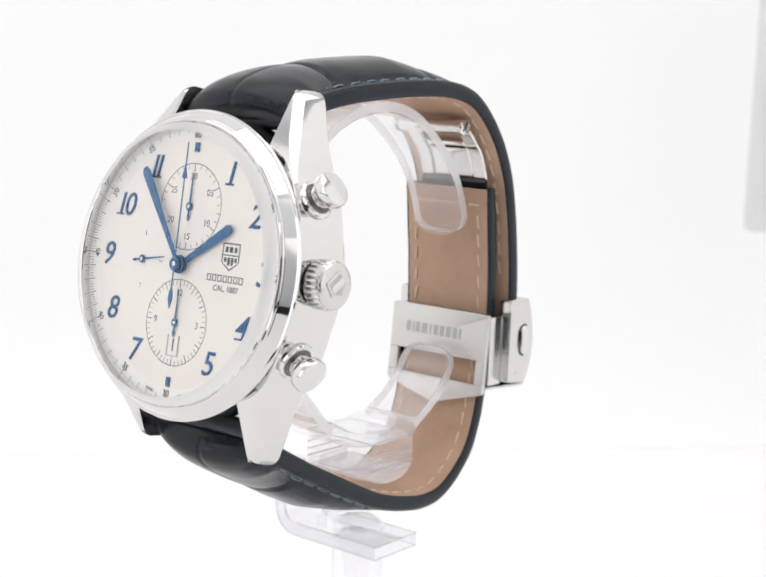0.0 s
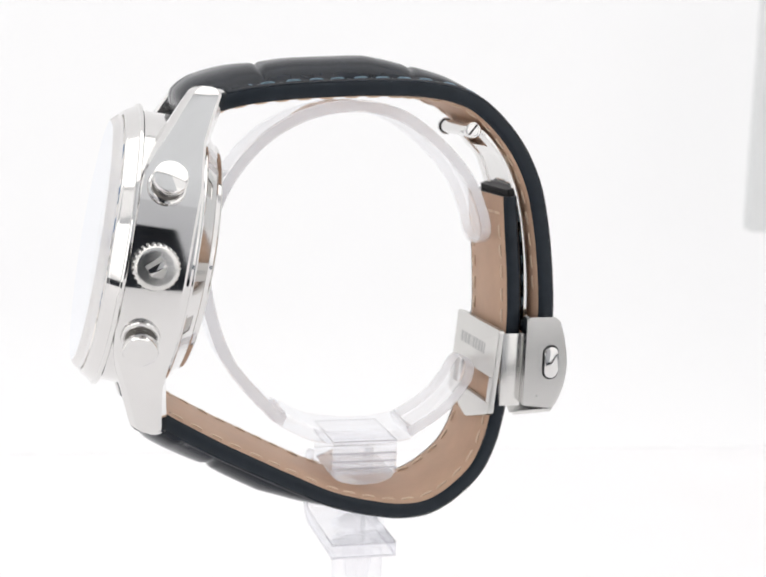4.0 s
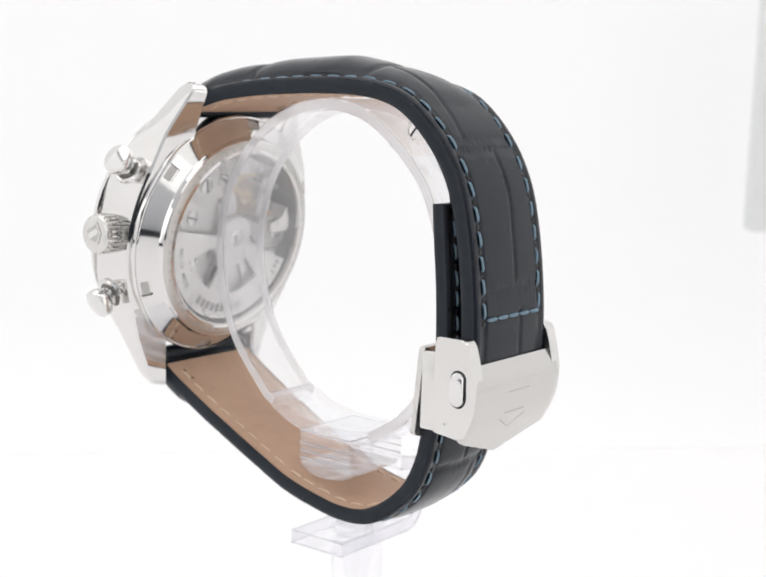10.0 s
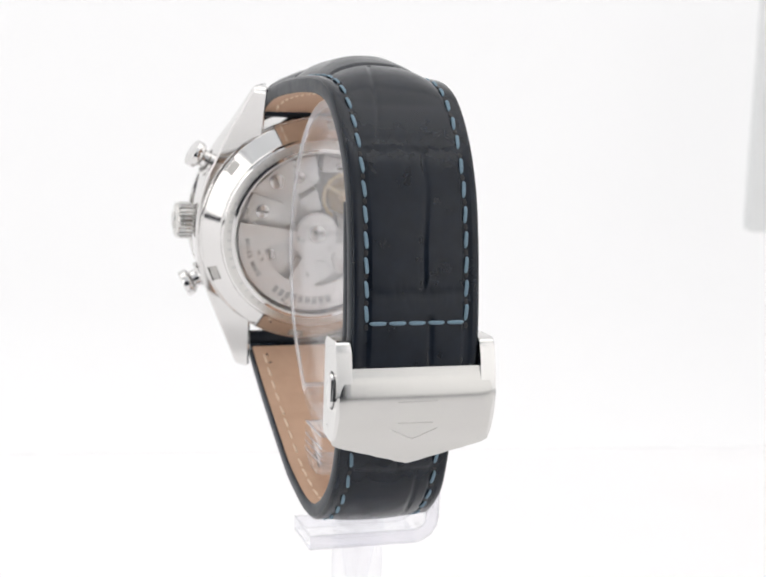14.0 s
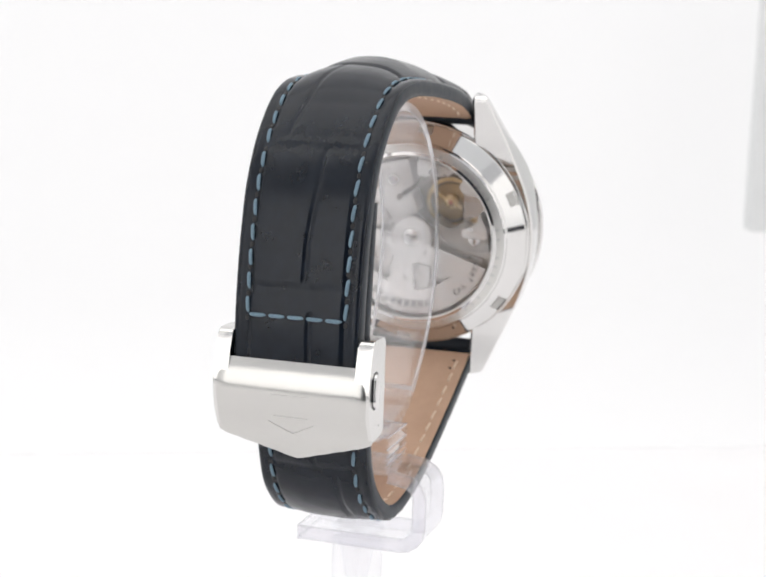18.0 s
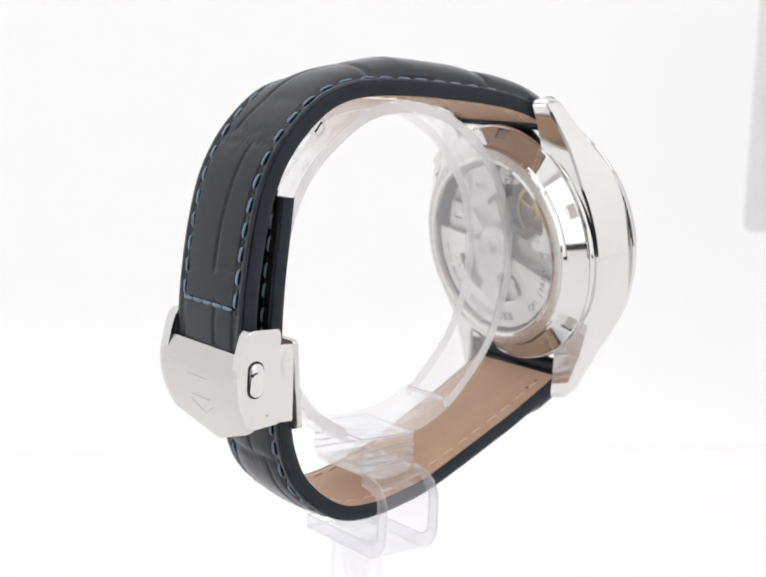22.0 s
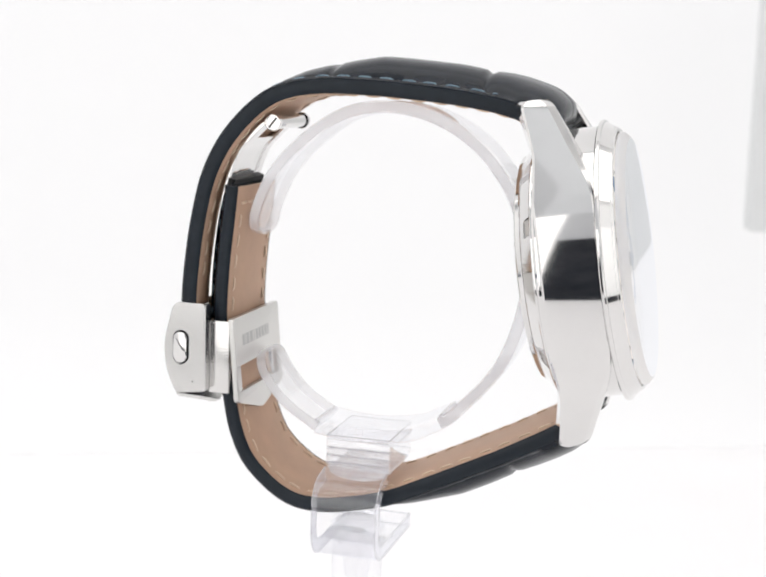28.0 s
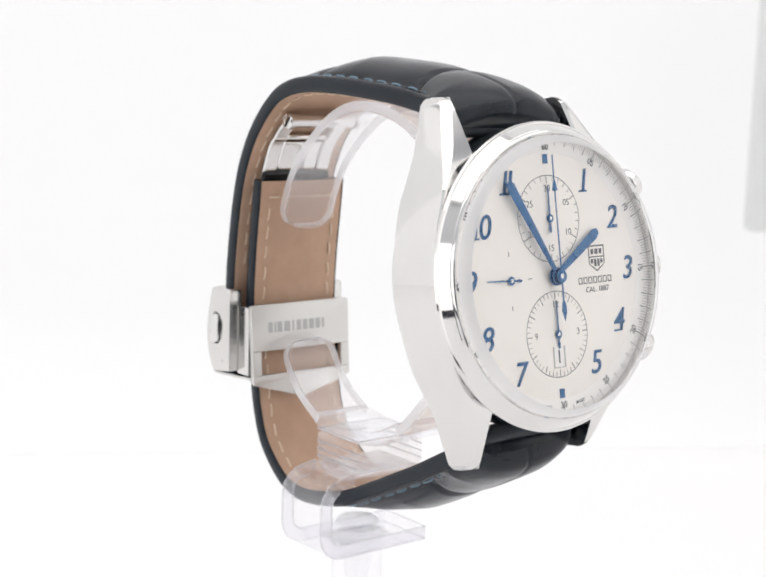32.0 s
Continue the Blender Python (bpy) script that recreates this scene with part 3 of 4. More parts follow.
def bracket_side(x):
    """The flat cut side of the bracket, a little hazier than its faces."""
    path = [(-5.8, -61.0), (-8.0, -61.4)] + [(-8.0 - 3 * math.sin(a), -64.4 + 3 * math.cos(a)) for a in (0.4, 0.8, 1.2, 1.57)] + [(-11.0, -68.7)] + \
           [(-8.0 - 3 * math.cos(a), -68.7 - 3 * math.sin(a)) for a in (0.4, 0.8, 1.2, 1.57)] + [(8.7, -71.7)]
    sections = []
    for k, (y, z) in enumerate(path):
        a, b = path[max(k - 1, 0)], path[min(k + 1, len(path) - 1)]
        n = Vector((a[1] - b[1], b[0] - a[0])).normalized()
        sections.append([side(x + dx, y + n.x * dn, z + n.y * dn) for dx, dn in ((-0.03, -0.8), (0.03, -0.8), (0.03, 0.8), (-0.03, 0.8))])
    return loft(sections)


for x in (-3.78, 6.18):
    part("bracket_side", bracket_side(x), BRACKET_SIDE, bracket, "sawn hazy side")
part("bracket_rim", bracket_rims(), BRACKET_EDGE, bracket, "polished rims, their edge light painted as milky haze")
part("stem", put(lathe([(0, -72.9), (3.9, -72.9), (3.95, -73.2), (3.95, -126), (0, -126)], 48), Matrix.Translation((0, 0, LIFT * MM))), CLEAR_SHEET, stand, "clear round acrylic stem")
part("knob", put(lathe([(0, -68.6), (2.0, -68.75), (3.4, -69.3), (4.1, -70.0), (4.2, -70.5), (0, -70.5)], 40), Matrix.Translation((0, 0, LIFT * MM))), BLOCK, stand, "rounded clear knob on the bracket")
part("bore", put(lathe([(3.2, -73.2), (2.6, -74.4), (2.0, -78.0), (0.9, -81.0), (0, -81.4)], 40), Matrix.Translation((0, 0, LIFT * MM))), CLEAR_SHEET, stand, "tapered bore inside the stem")
part("foot", put(lathe([(0, -126), (29, -126), (30, -127), (30, -129.5), (29.5, -130), (0, -130)], 64), Matrix.Translation((0, 0, LIFT * MM))), CLEAR_SHEET, stand)



# ---- clasp ----
def clasp_skin(top, grow, half, thick, lower):
    """The curved clasp cover between its top edge and a pointed lower edge."""
    rows = spline([(-27.1, 0, -38.6), (-27.9, 0, -40.2), (-28.5, 0, -42.0), (-28.5, 0, -44.0), (-28.0, 0, -46.4), (-27.0, 0, -48.8), (-25.9, 0, -51.0), (-24.6, 0, -53.4)], 0.1)
    sections = []
    for k in range(25):
        y = half * (k / 12 - 1)
        end = lower + 0.30 * abs(y)
        line = [(p, t) for p, t in rows if end <= p.z <= top]
        pick = [line[round(i * (len(line) - 1) / 14)] for i in range(15)]
        edge = 0.25 if k in (0, 24) else 0.0
        outer = [p + Vector((t.z, 0, -t.x)) * (grow - edge) + Vector((0, y + MID, 0)) for p, t in pick]
        inner = [p + Vector((t.z, 0, -t.x)) * (grow - thick + edge) + Vector((0, y + MID, 0)) for p, t in pick]
        sections.append([side(*v) for v in outer + inner[::-1]])
    return loft(sections)


SIDEWAYS = Matrix(((1, 0, 0, 0), (0, 0, -1, 0), (0, 1, 0, 0), (0, 0, 0, 1)))
cover = part("clasp_cover", clasp_skin(-39.3, 0.3, 11.2, 1.0, -53.3), CLASP_STEEL, watch, "satin steel clasp cover with a pointed lower edge and three engraved lines", 20)


def engraved_line(p, q, parent, lift=0.33):
    """A fine line engraved on the clasp cover, from (y, z) to (y, z)."""
    rows = spline([(-27.1, 0, -38.6), (-27.9, 0, -40.2), (-28.5, 0, -42.0), (-28.5, 0, -44.0), (-28.0, 0, -46.4), (-27.0, 0, -48.8), (-25.9, 0, -51.0), (-24.6, 0, -53.4)], 0.1)
    secs = []
    for k in range(9):
        y = p[0] + (q[0] - p[0]) * k / 8
        z = p[1] + (q[1] - p[1]) * k / 8
        v, t = min(rows, key=lambda r: abs(r[0].z - z))
        n = Vector((t.z, 0, -t.x))
        secs.append([side(*(v + n * h + t * w + Vector((0, y + MID, 0)))) for w, h in ((-0.07, lift), (0.07, lift), (0.07, 0.1), (-0.07, 0.1))])
    return part("engraved_line", loft(secs), ENGRAVED_LINE, parent)


engraved_line((2.8, -43.6), (-2.8, -43.6), cover)
engraved_line((2.5, -46.7), (-2.5, -46.7), cover)
engraved_line((3.3, -47.6), (0.0, -49.2), cover)
engraved_line((0.0, -49.2), (-3.3, -47.6), cover)

for s in (-1, 1):
    out = rounded([(-22.0, -35.5), (-27.1, -35.5), (-28.1, -38.6), (-28.8, -42.4), (-28.4, -46.0), (-26.8, -49.6), (-21.9, -49.0)], [0.7, 0.9, 1.5, 1.5, 1.5, 0.8, 0.4])
    flank = part("clasp_side", put(prism(out, -0.6 if s > 0 else -1.55, 1.55 if s > 0 else 0.6, 0.22), Matrix.Translation((0, (MID + s * 10.7) * MM, LIFT * MM)) @ SIDEWAYS), FLANK_STEEL, watch, smooth=14)

    def stadium(w, h, steps=10):
        return [(w * math.cos(a), w * math.sin(a) + (h if a < math.pi else -h)) for a in [math.pi * k / steps for k in range(steps + 1)] + [math.pi + math.pi * k / steps for k in range(steps + 1)]]
    at = Matrix.Translation((-26.0 * MM, (MID + s * 11.25) * MM, (LIFT - 42.4) * MM)) @ SIDEWAYS
    part("button_recess", put(prism(stadium(1.34, 1.33), -0.06, 0.06), at), DARK, flank)
    part("button", put(prism(stadium(1.12, 1.3), -0.5, 0.5, 0.25), at), STEEL, flank, "polished oval release button")
    part("rivet", put(prism(stadium(0.18, 0.0), -0.05, 0.05), Matrix.Translation((-24.0 * MM, (MID + s * 11.3) * MM, (LIFT - 47.6) * MM)) @ SIDEWAYS), ENGRAVED, flank)

# the inner plate lies in a plane that leans by a few degrees: a to three o'clock, b upwards
PLATE = Matrix.Translation(side(-18.6, MID, -37.8)) @ Matrix(((0, -0.0963, 0.9953, 0), (1, 0, 0, 0), (0, 0.9953, 0.0963, 0), (0, 0, 0, 1)))
plate = part("clasp_plate", put(join(
    prism(rounded([(-9.7, 0), (-9.7, -7.5), (9.7, -7.5), (9.7, 0)], [0.5, 0, 0, 0.5]), -0.45, 0.45, 0.12),
    prism([(-9.7, -7.5), (-9.7, -11.4), (-8.0, -11.4), (-8.0, -7.5)], -0.45, 0.45, 0.12),
    prism([(8.0, -7.5), (8.0, -11.4), (9.7, -11.4), (9.7, -7.5)], -0.45, 0.45, 0.12),
    prism(rounded([(-9.7, -11.4), (-9.7, -12.8), (-8.6, -13.2), (0, -15.6), (8.6, -13.2), (9.7, -12.8), (9.7, -11.4)], [0, 0.4, 0.5, 1.2, 0.5, 0.4, 0]), -0.45, 0.45, 0.12)), PLATE),
    BRUSHED, watch, "brushed steel inner clasp plate with a window and worn engraved bars")
# the maker's name, as plain bars
x = -6.6
for w, gap in ((0.9, 0.35), (0.35, 0.25), (0.9, 0.4), (1.2, 0.45), (0.35, 0.5), (0.9, 0.35), (0.9, 0.35), (1.0, 0.35), (0.9, 0.35), (0.5, 0.35)):
    part("engraved_bar", put(prism([(x, -4.6), (x + w, -4.6), (x + w, -2.9), (x, -2.9)], 0.4, 0.462), PLATE), WORN_LETTER, plate)
    x += w + gap
for s in (-1, 1):
    part("clasp_wall", box(-22.0, -18.7, MID + s * 9.35 - 0.35, MID + s * 9.35 + 0.35, -49.4 + LIFT, -38.2 + LIFT, 0.15), FLANK_STEEL, watch)
    part("clasp_spring", box(-22.45, -21.85, MID + s * 9.5 - 0.3, MID + s * 9.5 + 0.3, -49.0 + LIFT, -38.6 + LIFT, 0.1), DARK_METAL, watch)
BLADE = [(-13.6, -7.6), (-15.2, -8.3), (-17.4, -10.4), (-19.4, -12.9), (-21.6, -19.4), (-22.7, -25.5), (-23.2, -31.5), (-23.4, -38.5)]
for s in (-1, 1):
    part("blade_rail", swept(BLADE, MID + s * 5.2 - 1.3, MID + s * 5.2 + 1.3, 0.9), STEEL, watch, "curved polished rail of the folding blade")
part("blade", swept(BLADE[2:], MID - 3.8, MID + 3.8, 0.5), STEEL, watch, "curved polished folding blade")
part("blade_end", swept([(-20.2, -16.7), (-20.7, -18.3)], MID - 6.4, MID + 6.4, 1.2), DARK, watch)
pin = part("hinge_pin", put(lathe([(0, -6.5), (0.85, -6.5), (1.05, -6.3), (1.05, 6.3), (0.85, 6.5), (0, 6.5)], 24), Matrix.Translation(side(-13.6, MID, -8.0)) @ Matrix.Rotation(math.pi / 2, 4, "X")), STEEL, watch, "polished hinge pin")
for s in (-1, 1):
    at = Matrix.Translation(side(-13.6, MID + s * 6.6, -8.0)) @ Matrix.Rotation(-s * math.pi / 2, 4, "X")
    part("screw_head", put(lathe([(1.25, -0.5), (1.3, 0.1), (1.15, 0.25), (0.95, 0.26), (0.9, 0.12), (0, 0.14)], 24), at), STEEL, pin)
    part("screw_slot", put(box(-0.9, 0.9, -0.14, 0.14, 0.1, 0.18), at @ Matrix.Rotation(0.9, 4, "Z")), DARK, pin)


# ---- stitches ----
def stitch_mesh(name, mat, length, wide_, high):
    rows = []
    for k in range(9):
        u = k / 4 - 1
        w = max(0.3, math.sqrt(max(0.0, 1 - abs(u) ** 5)))
        rows.append([Vector((u * length / 2, wide_ / 2 * w * math.cos(a), high * (0.55 - 0.95 * u ** 4) + high * 0.6 * w * math.sin(a))) * MM for a in [math.pi * 2 * i / 6 for i in range(6)]])
    bm = loft(rows)
    me = bpy.data.meshes.new(name)
    for f in bm.faces:
        f.smooth = True
    bmesh.ops.recalc_face_normals(bm, faces=bm.faces)
    bm.to_mesh(me)
    bm.free()
    me.materials.append(mat)
    return me


BLUE_STITCH = stitch_mesh("blue_stitch", BLUE_THREAD, 2.4, 0.55, 0.28)
TAN_STITCH = stitch_mesh("tan_stitch", TAN_THREAD, 2.3, 0.42, 0.22)


def seam(body, frames, start, stop, pitch, outside, across):
    s = start
    holes = []
    while s < stop:
        p, t, n, b, th, _, _ = min(frames, key=lambda f: abs(f[5] - s))
        for sgn in (-1, 1):
            y = sgn * (b - 1.95)
            h = th / 2 - 0.06 if outside else -th / 2 - 0.02
            ob = new("stitch", BLUE_STITCH if outside else TAN_STITCH)
            ob.parent = body
            up = n if outside else -n
            lean = 0.10 * sgn
            ob.matrix_basis = Matrix.Translation(side(*(p + n * h + Vector((0, y + MID, 0))))) @ Matrix((t, up.cross(t), up)).transposed().to_4x4() @ Matrix.Rotation(lean, 4, "Z")
            if outside:
                q = min(frames, key=lambda f: abs(f[5] - s - pitch / 2))
                holes.append(put(lathe([(0.0, 0.1), (0.38, 0.06), (0.5, -0.1)], 8), Matrix.Translation(side(*(q[0] + q[2] * (q[4] / 2 - 0.08) + Vector((0, sgn * (q[3] - 1.95) + MID, 0))))) @ Matrix((q[1], q[2].cross(q[1]), q[2])).transposed().to_4x4() @ Matrix.Diagonal((1, 0.75, 1, 1))))
        s += pitch
    if holes:
        tagged(part("stitch_holes", join(*holes), DARK, body), "dark punched stitch holes", kind="stuff")
    if across:
        p, t, n, b, th, _, _ = min(frames, key=lambda f: abs(f[5] - stop))
        up = n if outside else -n
        for k in range(5):
            y = (k - 2) * 2.75
            ob = new("stitch", BLUE_STITCH if outside else TAN_STITCH)
            ob.parent = body
            ob.matrix_basis = Matrix.Translation(side(*(p + up * (th / 2 + (0.30 if outside else 0.0)) + Vector((0, y + MID, 0))))) @ Matrix((t, up.cross(t), up)).transposed().to_4x4() @ Matrix.Rotation(math.pi / 2, 4, "Z")


def length_at(frames, test):
    return next(f[5] for f in frames if test(f[0]))


UP_END = length_at(upper_rows, lambda p: p.x < -10 and p.z < -34.1)
LOW_END = lower_rows[-1][5] - 1.6
seam(upper, upper_rows, 9.4, UP_END - 0.8, 3.3, True, True)
seam(upper, upper_rows, 4.6, UP_END - 0.8, 3.3, False, False)
seam(lower, lower_rows, 9.4, LOW_END - 0.8, 3.3, True, False)
seam(lower, lower_rows, 4.6, LOW_END - 0.8, 3.3, False, True)


for s_, y in ((3.4, -7.4), (3.4, 7.4), (5.8, -7.2), (5.8, 7.2)):
    p, t, n, b, th, _, _ = min(lower_rows, key=lambda f: abs(f[5] - s_))
    part("pin_hole", put(lathe([(0, 0.03), (0.24, 0.02), (0.26, 0)], 12), Matrix.Translation(side(*(p - n * (th / 2) + Vector((0, y + MID, 0))))) @ Matrix((t, (-n).cross(t), -n)).transposed().to_4x4()), DARK, lower)


# ---- crown and pushers ----
def knob(angle, h):
    """Head-space pose with z along the radius at an angle from three o'clock."""
    d = Vector((math.cos(angle), math.sin(angle), 0))
    return HEAD @ Matrix.Translation((0, 0, h * MM)) @ Matrix(((d.x, -d.y, 0), (d.y, d.x, 0), (0, 0, 1))).to_4x4() @ Matrix(((0, 0, 1, 0), (1, 0, 0, 0), (0, 1, 0, 0), (0, 0, 0, 1)))


def fluted(radius, z0, z1, teeth):
    rows = []
    for z, r, f in ((z0, radius - 0.35, 0.0), (z0 + 0.25, radius, 1.0), (z1 - 0.3, radius, 1.0), (z1, radius - 0.3, 0.15)):
        ring = []
        for k in range(teeth * 6):
            a = 2 * math.pi * k / (teeth * 6)
            g = (0.0, 0.02, 0.26, 0.34, 0.26, 0.02)[k % 6]
            ring.append(Vector(((r - g * f) * math.cos(a), (r - g * f) * math.sin(a), z)) * MM)
        rows.append(ring)
    return loft(rows)


at = knob(0.0, -4.05)
crown = part("crown", put(fluted(3.16, 20.35, 22.85, 26), at), SATIN, watch, "fluted steel crown with an embossed shield", 30)
part("crown_cap", put(lathe([(2.9, 22.7), (2.98, 22.95), (2.9, 23.12), (2.7, 23.25), (2.2, 23.33), (0, 23.4)], 48), at), SATIN, crown)
part("crown_tube", put(lathe([(2.2, 19.0), (2.2, 20.5)], 32), at), STEEL, crown)
at = at @ Matrix.Rotation(radians(-50), 4, "Z")
shield = rounded([(-1.5, 1.45), (1.5, 1.45), (1.5, -0.55), (0, -1.75), (-1.5, -0.55)], 0.12)
part("shield", put(prism(shield, 23.2, 23.52, 0.08), at), SATIN, crown, "plain embossed shield", 20)
part("shield_field", put(prism([(x_ * 0.8, y_ * 0.8) for x_, y_ in shield], 23.4, 23.535, 0.02), at), DARK_METAL, crown, smooth=20)
part("shield_band", put(box(-1.15, 1.15, -0.35, 0.55, 23.45, 23.62, 0.06), at), STEEL, crown, smooth=20)
for turn in (29.8, -28.9):
    at = knob(radians(turn), -4.08)
    pusher = part("pusher", put(lathe([(0, 18.5), (2.65, 18.5), (2.7, 19.9), (2.65, 20.25), (2.42, 20.4), (2.4, 20.5), (2.6, 20.6), (2.65, 20.85), (2.55, 21.1), (2.3, 21.2), (2.05, 21.15), (1.7, 21.12), (1.6, 21.2), (1.6, 22.2), (1.72, 22.42), (2.15, 22.65), (2.3, 22.85), (2.35, 23.05), (2.35, 23.95), (2.27, 24.12), (2.1, 24.2), (0, 24.24)], 56), at), STEEL, watch, "round polished pump pusher", 28)
    # dark ring painted in for the black reflection between the steel rings
    part("gasket_ring", put(lathe([(1.62, 21.12), (2.05, 21.12), (2.05, 21.2), (1.62, 21.2)], 40, True), at), MAIN_PLATE, pusher)


# ---- case back and movement ----
for turn in (54, 114, 174, 234, 294, 354):
    a = radians(90 - turn)
    d = Vector((math.cos(a), math.sin(a), 0))
    out = (d * 0.588 + Vector((0, 0, -0.809))).normalized()
    tan = Vector((-d.y, d.x, 0))
    m = HEAD @ Matrix.Translation((d * 18.66 + Vector((0, 0, -10.25)) - out * 0.13) * MM) @ Matrix((tan, out.cross(tan), out)).transposed().to_4x4()
    part("key_slot", put(box(-1.15, 1.15, -0.62, 0.62, -0.1, 0.0), m), DARK_METAL, watch, "shallow grey key slot")


def sector(r0, r1, a0, a1, h0, h1, steps=32):
    rows = []
    for k in range(steps + 1):
        a = radians(a0 + (a1 - a0) * k / steps)
        c, s = math.cos(a), math.sin(a)
        rows.append([Vector((r * c, r * s, h)) * MM for r, h in ((r0, h0), (r1, h0), (r1, h1), (r0, h1))])
    return loft(rows)


rotor = head("rotor", join(sector(9.4, 13.7, -161, 8, -11.2, -11.9, 56), lathe([(0, -11.95), (3.4, -11.95), (3.7, -11.7), (3.7, -11.3), (0, -11.3)], 40)), GREY_METAL, label="polished half-moon winding rotor")
for a0, a1 in ((-16, 8), (-92, -62), (-161, -134)):
    head("rotor_arm", sector(3.4, 9.65, a0, a1, -11.25, -11.86, 12), GREY_METAL, rotor)
head("rotor_web", sector(3.3, 4.7, -161, 8, -11.3, -11.83, 40), GREY_METAL, rotor)
head("rotor_bearing", lathe([(0, -12.15), (1.2, -12.15), (1.5, -12.0), (1.5, -11.9)], 24), STEEL, rotor)
for k in range(3):
    a = radians(120 * k + 40)
    head("bearing_slot", put(box(0.2, 0.9, -0.15, 0.15, -12.2, -12.12), Matrix.Rotation(a, 4, "Z")), DARK, rotor)


def bridge(outline, h, mat, label=""):
    return head("bridge", prism(rounded(outline, 0.5), h, -6.7, 0.1), mat, None, label)


half = [(13.8 * math.cos(radians(a)), 13.8 * math.sin(radians(a))) for a in range(-178, 64, 6)]
bridge(half + [(2.4, 4.6), (-2.0, 0.8)], -9.6, GREY_METAL, "grey plate under the rotor")
bridge([(-13.2, 1.0), (-9.0, 3.2), (-6.5, 1.5), (-3.5, 3.0), (-4.0, 1.0), (-7.0, -2.0), (-13.3, -2.2)], -10.6, DARK_METAL)
bridge([(12.8, 2.0), (11.5, 6.6), (6.0, 5.0), (4.0, 2.4), (6.0, 0.5)], -10.7, GREY_METAL)
bridge([(10.9, 7.8), (6.5, 12.0), (1.0, 13.4), (0.0, 9.0), (3.4, 6.6), (6.4, 6.2)], -10.5, GREY_METAL)
bridge([(-0.6, 13.5), (-7.0, 11.8), (-6.0, 10.6), (-0.4, 10.4)], -10.2, GREY_METAL)
bridge([(3.2, 5.6), (0.4, 7.6), (-0.8, 4.0), (2.0, 3.2)], -10.6, GREY_METAL)
bridge([(12.6, -0.5), (5.4, -0.6), (3.8, -4.0), (6.0, -9.5), (10.4, -8.2)], -10.4, GREY_METAL)
bridge([(-12.4, -3.2), (-4.4, -2.6), (-3.4, -5.0), (-6.0, -10.5), (-10.0, -8.4)], -10.4, GREY_METAL)
bridge([(3.0, -4.8), (-2.6, -5.6), (-4.4, -11.5), (4.4, -11.8)], -10.4, GREY_METAL)
AXLE = Matrix.Translation((-0.0058, 0.0056, 0))
balance = head("balance_wheel", put(join(lathe([(3.7, -7.3), (4.3, -7.3), (4.35, -7.5), (4.3, -7.7), (3.7, -7.7)], 48, True), box(-3.8, 3.8, -0.28, 0.28, -7.6, -7.35)), AXLE @ Matrix.Rotation(0.5, 4, "Z")), BRASS, label="gilt balance wheel")
head("balance_spring", put(lathe([(1.2, -7.1), (3.2, -7.1), (3.3, -6.9)], 40), AXLE), DULL_BRASS, balance)
head("balance_hub", put(lathe([(0, -7.9), (0.9, -7.9), (1.25, -7.7), (1.35, -7.2)], 28), AXLE), BRASS, balance)
head("balance_jewel", put(lathe([(0, -8.0), (0.35, -8.0), (0.45, -7.85)], 20), AXLE), RUBY, balance)
bridge([(-9.4, 11.6), (-12.4, 8.0), (-11.6, 7.0), (-8.6, 7.4), (-7.4, 8.6)], -9.0, GREY_METAL, "polished balance bridge")
bridge([(-13.2, 1.8), (-11.8, 5.0), (-11.3, 3.0), (-8.6, 1.9), (-8.8, 0.6), (-13.0, 0.4)], -11.5, GREY_METAL)
head("gear_wheel", put(lathe([(0, -9.0), (1.3, -9.0), (1.4, -8.8), (1.4, -6.7)], 28), Matrix.Translation((-0.0105, 0.0020, 0))), BRASS)
for gx, gy, gr in ((9.6, 3.6, 1.2), (7.4, 8.8, 1.3), (3.6, 9.6, 1.0), (11.2, 0.8, 0.9), (-10.8, 0.2, 1.1), (-3.4, 11.4, 0.8), (7.8, -4.0, 1.0), (-8.0, -5.4, 1.0), (0.4, -8.6, 0.9)):
    screw = head("movement_screw", put(lathe([(0, -11.0), (gr * 0.8, -11.0), (gr, -10.9), (gr, -10.4)], 20), Matrix.Translation((gx * MM, gy * MM, 0))), STEEL)
    head("screw_slot", put(put(box(-gr * 0.8, gr * 0.8, -0.12, 0.12, -11.04, -10.98), Matrix.Rotation(gx, 4, "Z")), Matrix.Translation((gx * MM, gy * MM, 0))), DARK, screw)


# ---- writing ----
def words(text, size, shear=0.0, weight=0.0, depth=0.02):
    curve = bpy.data.curves.new("words", "FONT")
    curve.body, curve.size, curve.shear, curve.offset, curve.extrude = text, 1.0, shear, weight, 0.0
    curve.align_x, curve.align_y, curve.resolution_u = "CENTER", "CENTER", 3
    ob = bpy.data.objects.new("words", curve)
    me = bpy.data.meshes.new_from_object(ob)
    bm = bmesh.new()
    bm.from_mesh(me)
    bpy.data.objects.remove(ob)
    bpy.data.curves.remove(curve)
    bpy.data.meshes.remove(me)
    r = bmesh.ops.extrude_face_region(bm, geom=bm.faces[:])
    bmesh.ops.translate(bm, verts=[v for v in r["geom"] if isinstance(v, bmesh.types.BMVert)], vec=(0, 0, 1))
    return put(bm, Matrix.Diagonal((size * MM, size * MM, depth * MM, 1)))


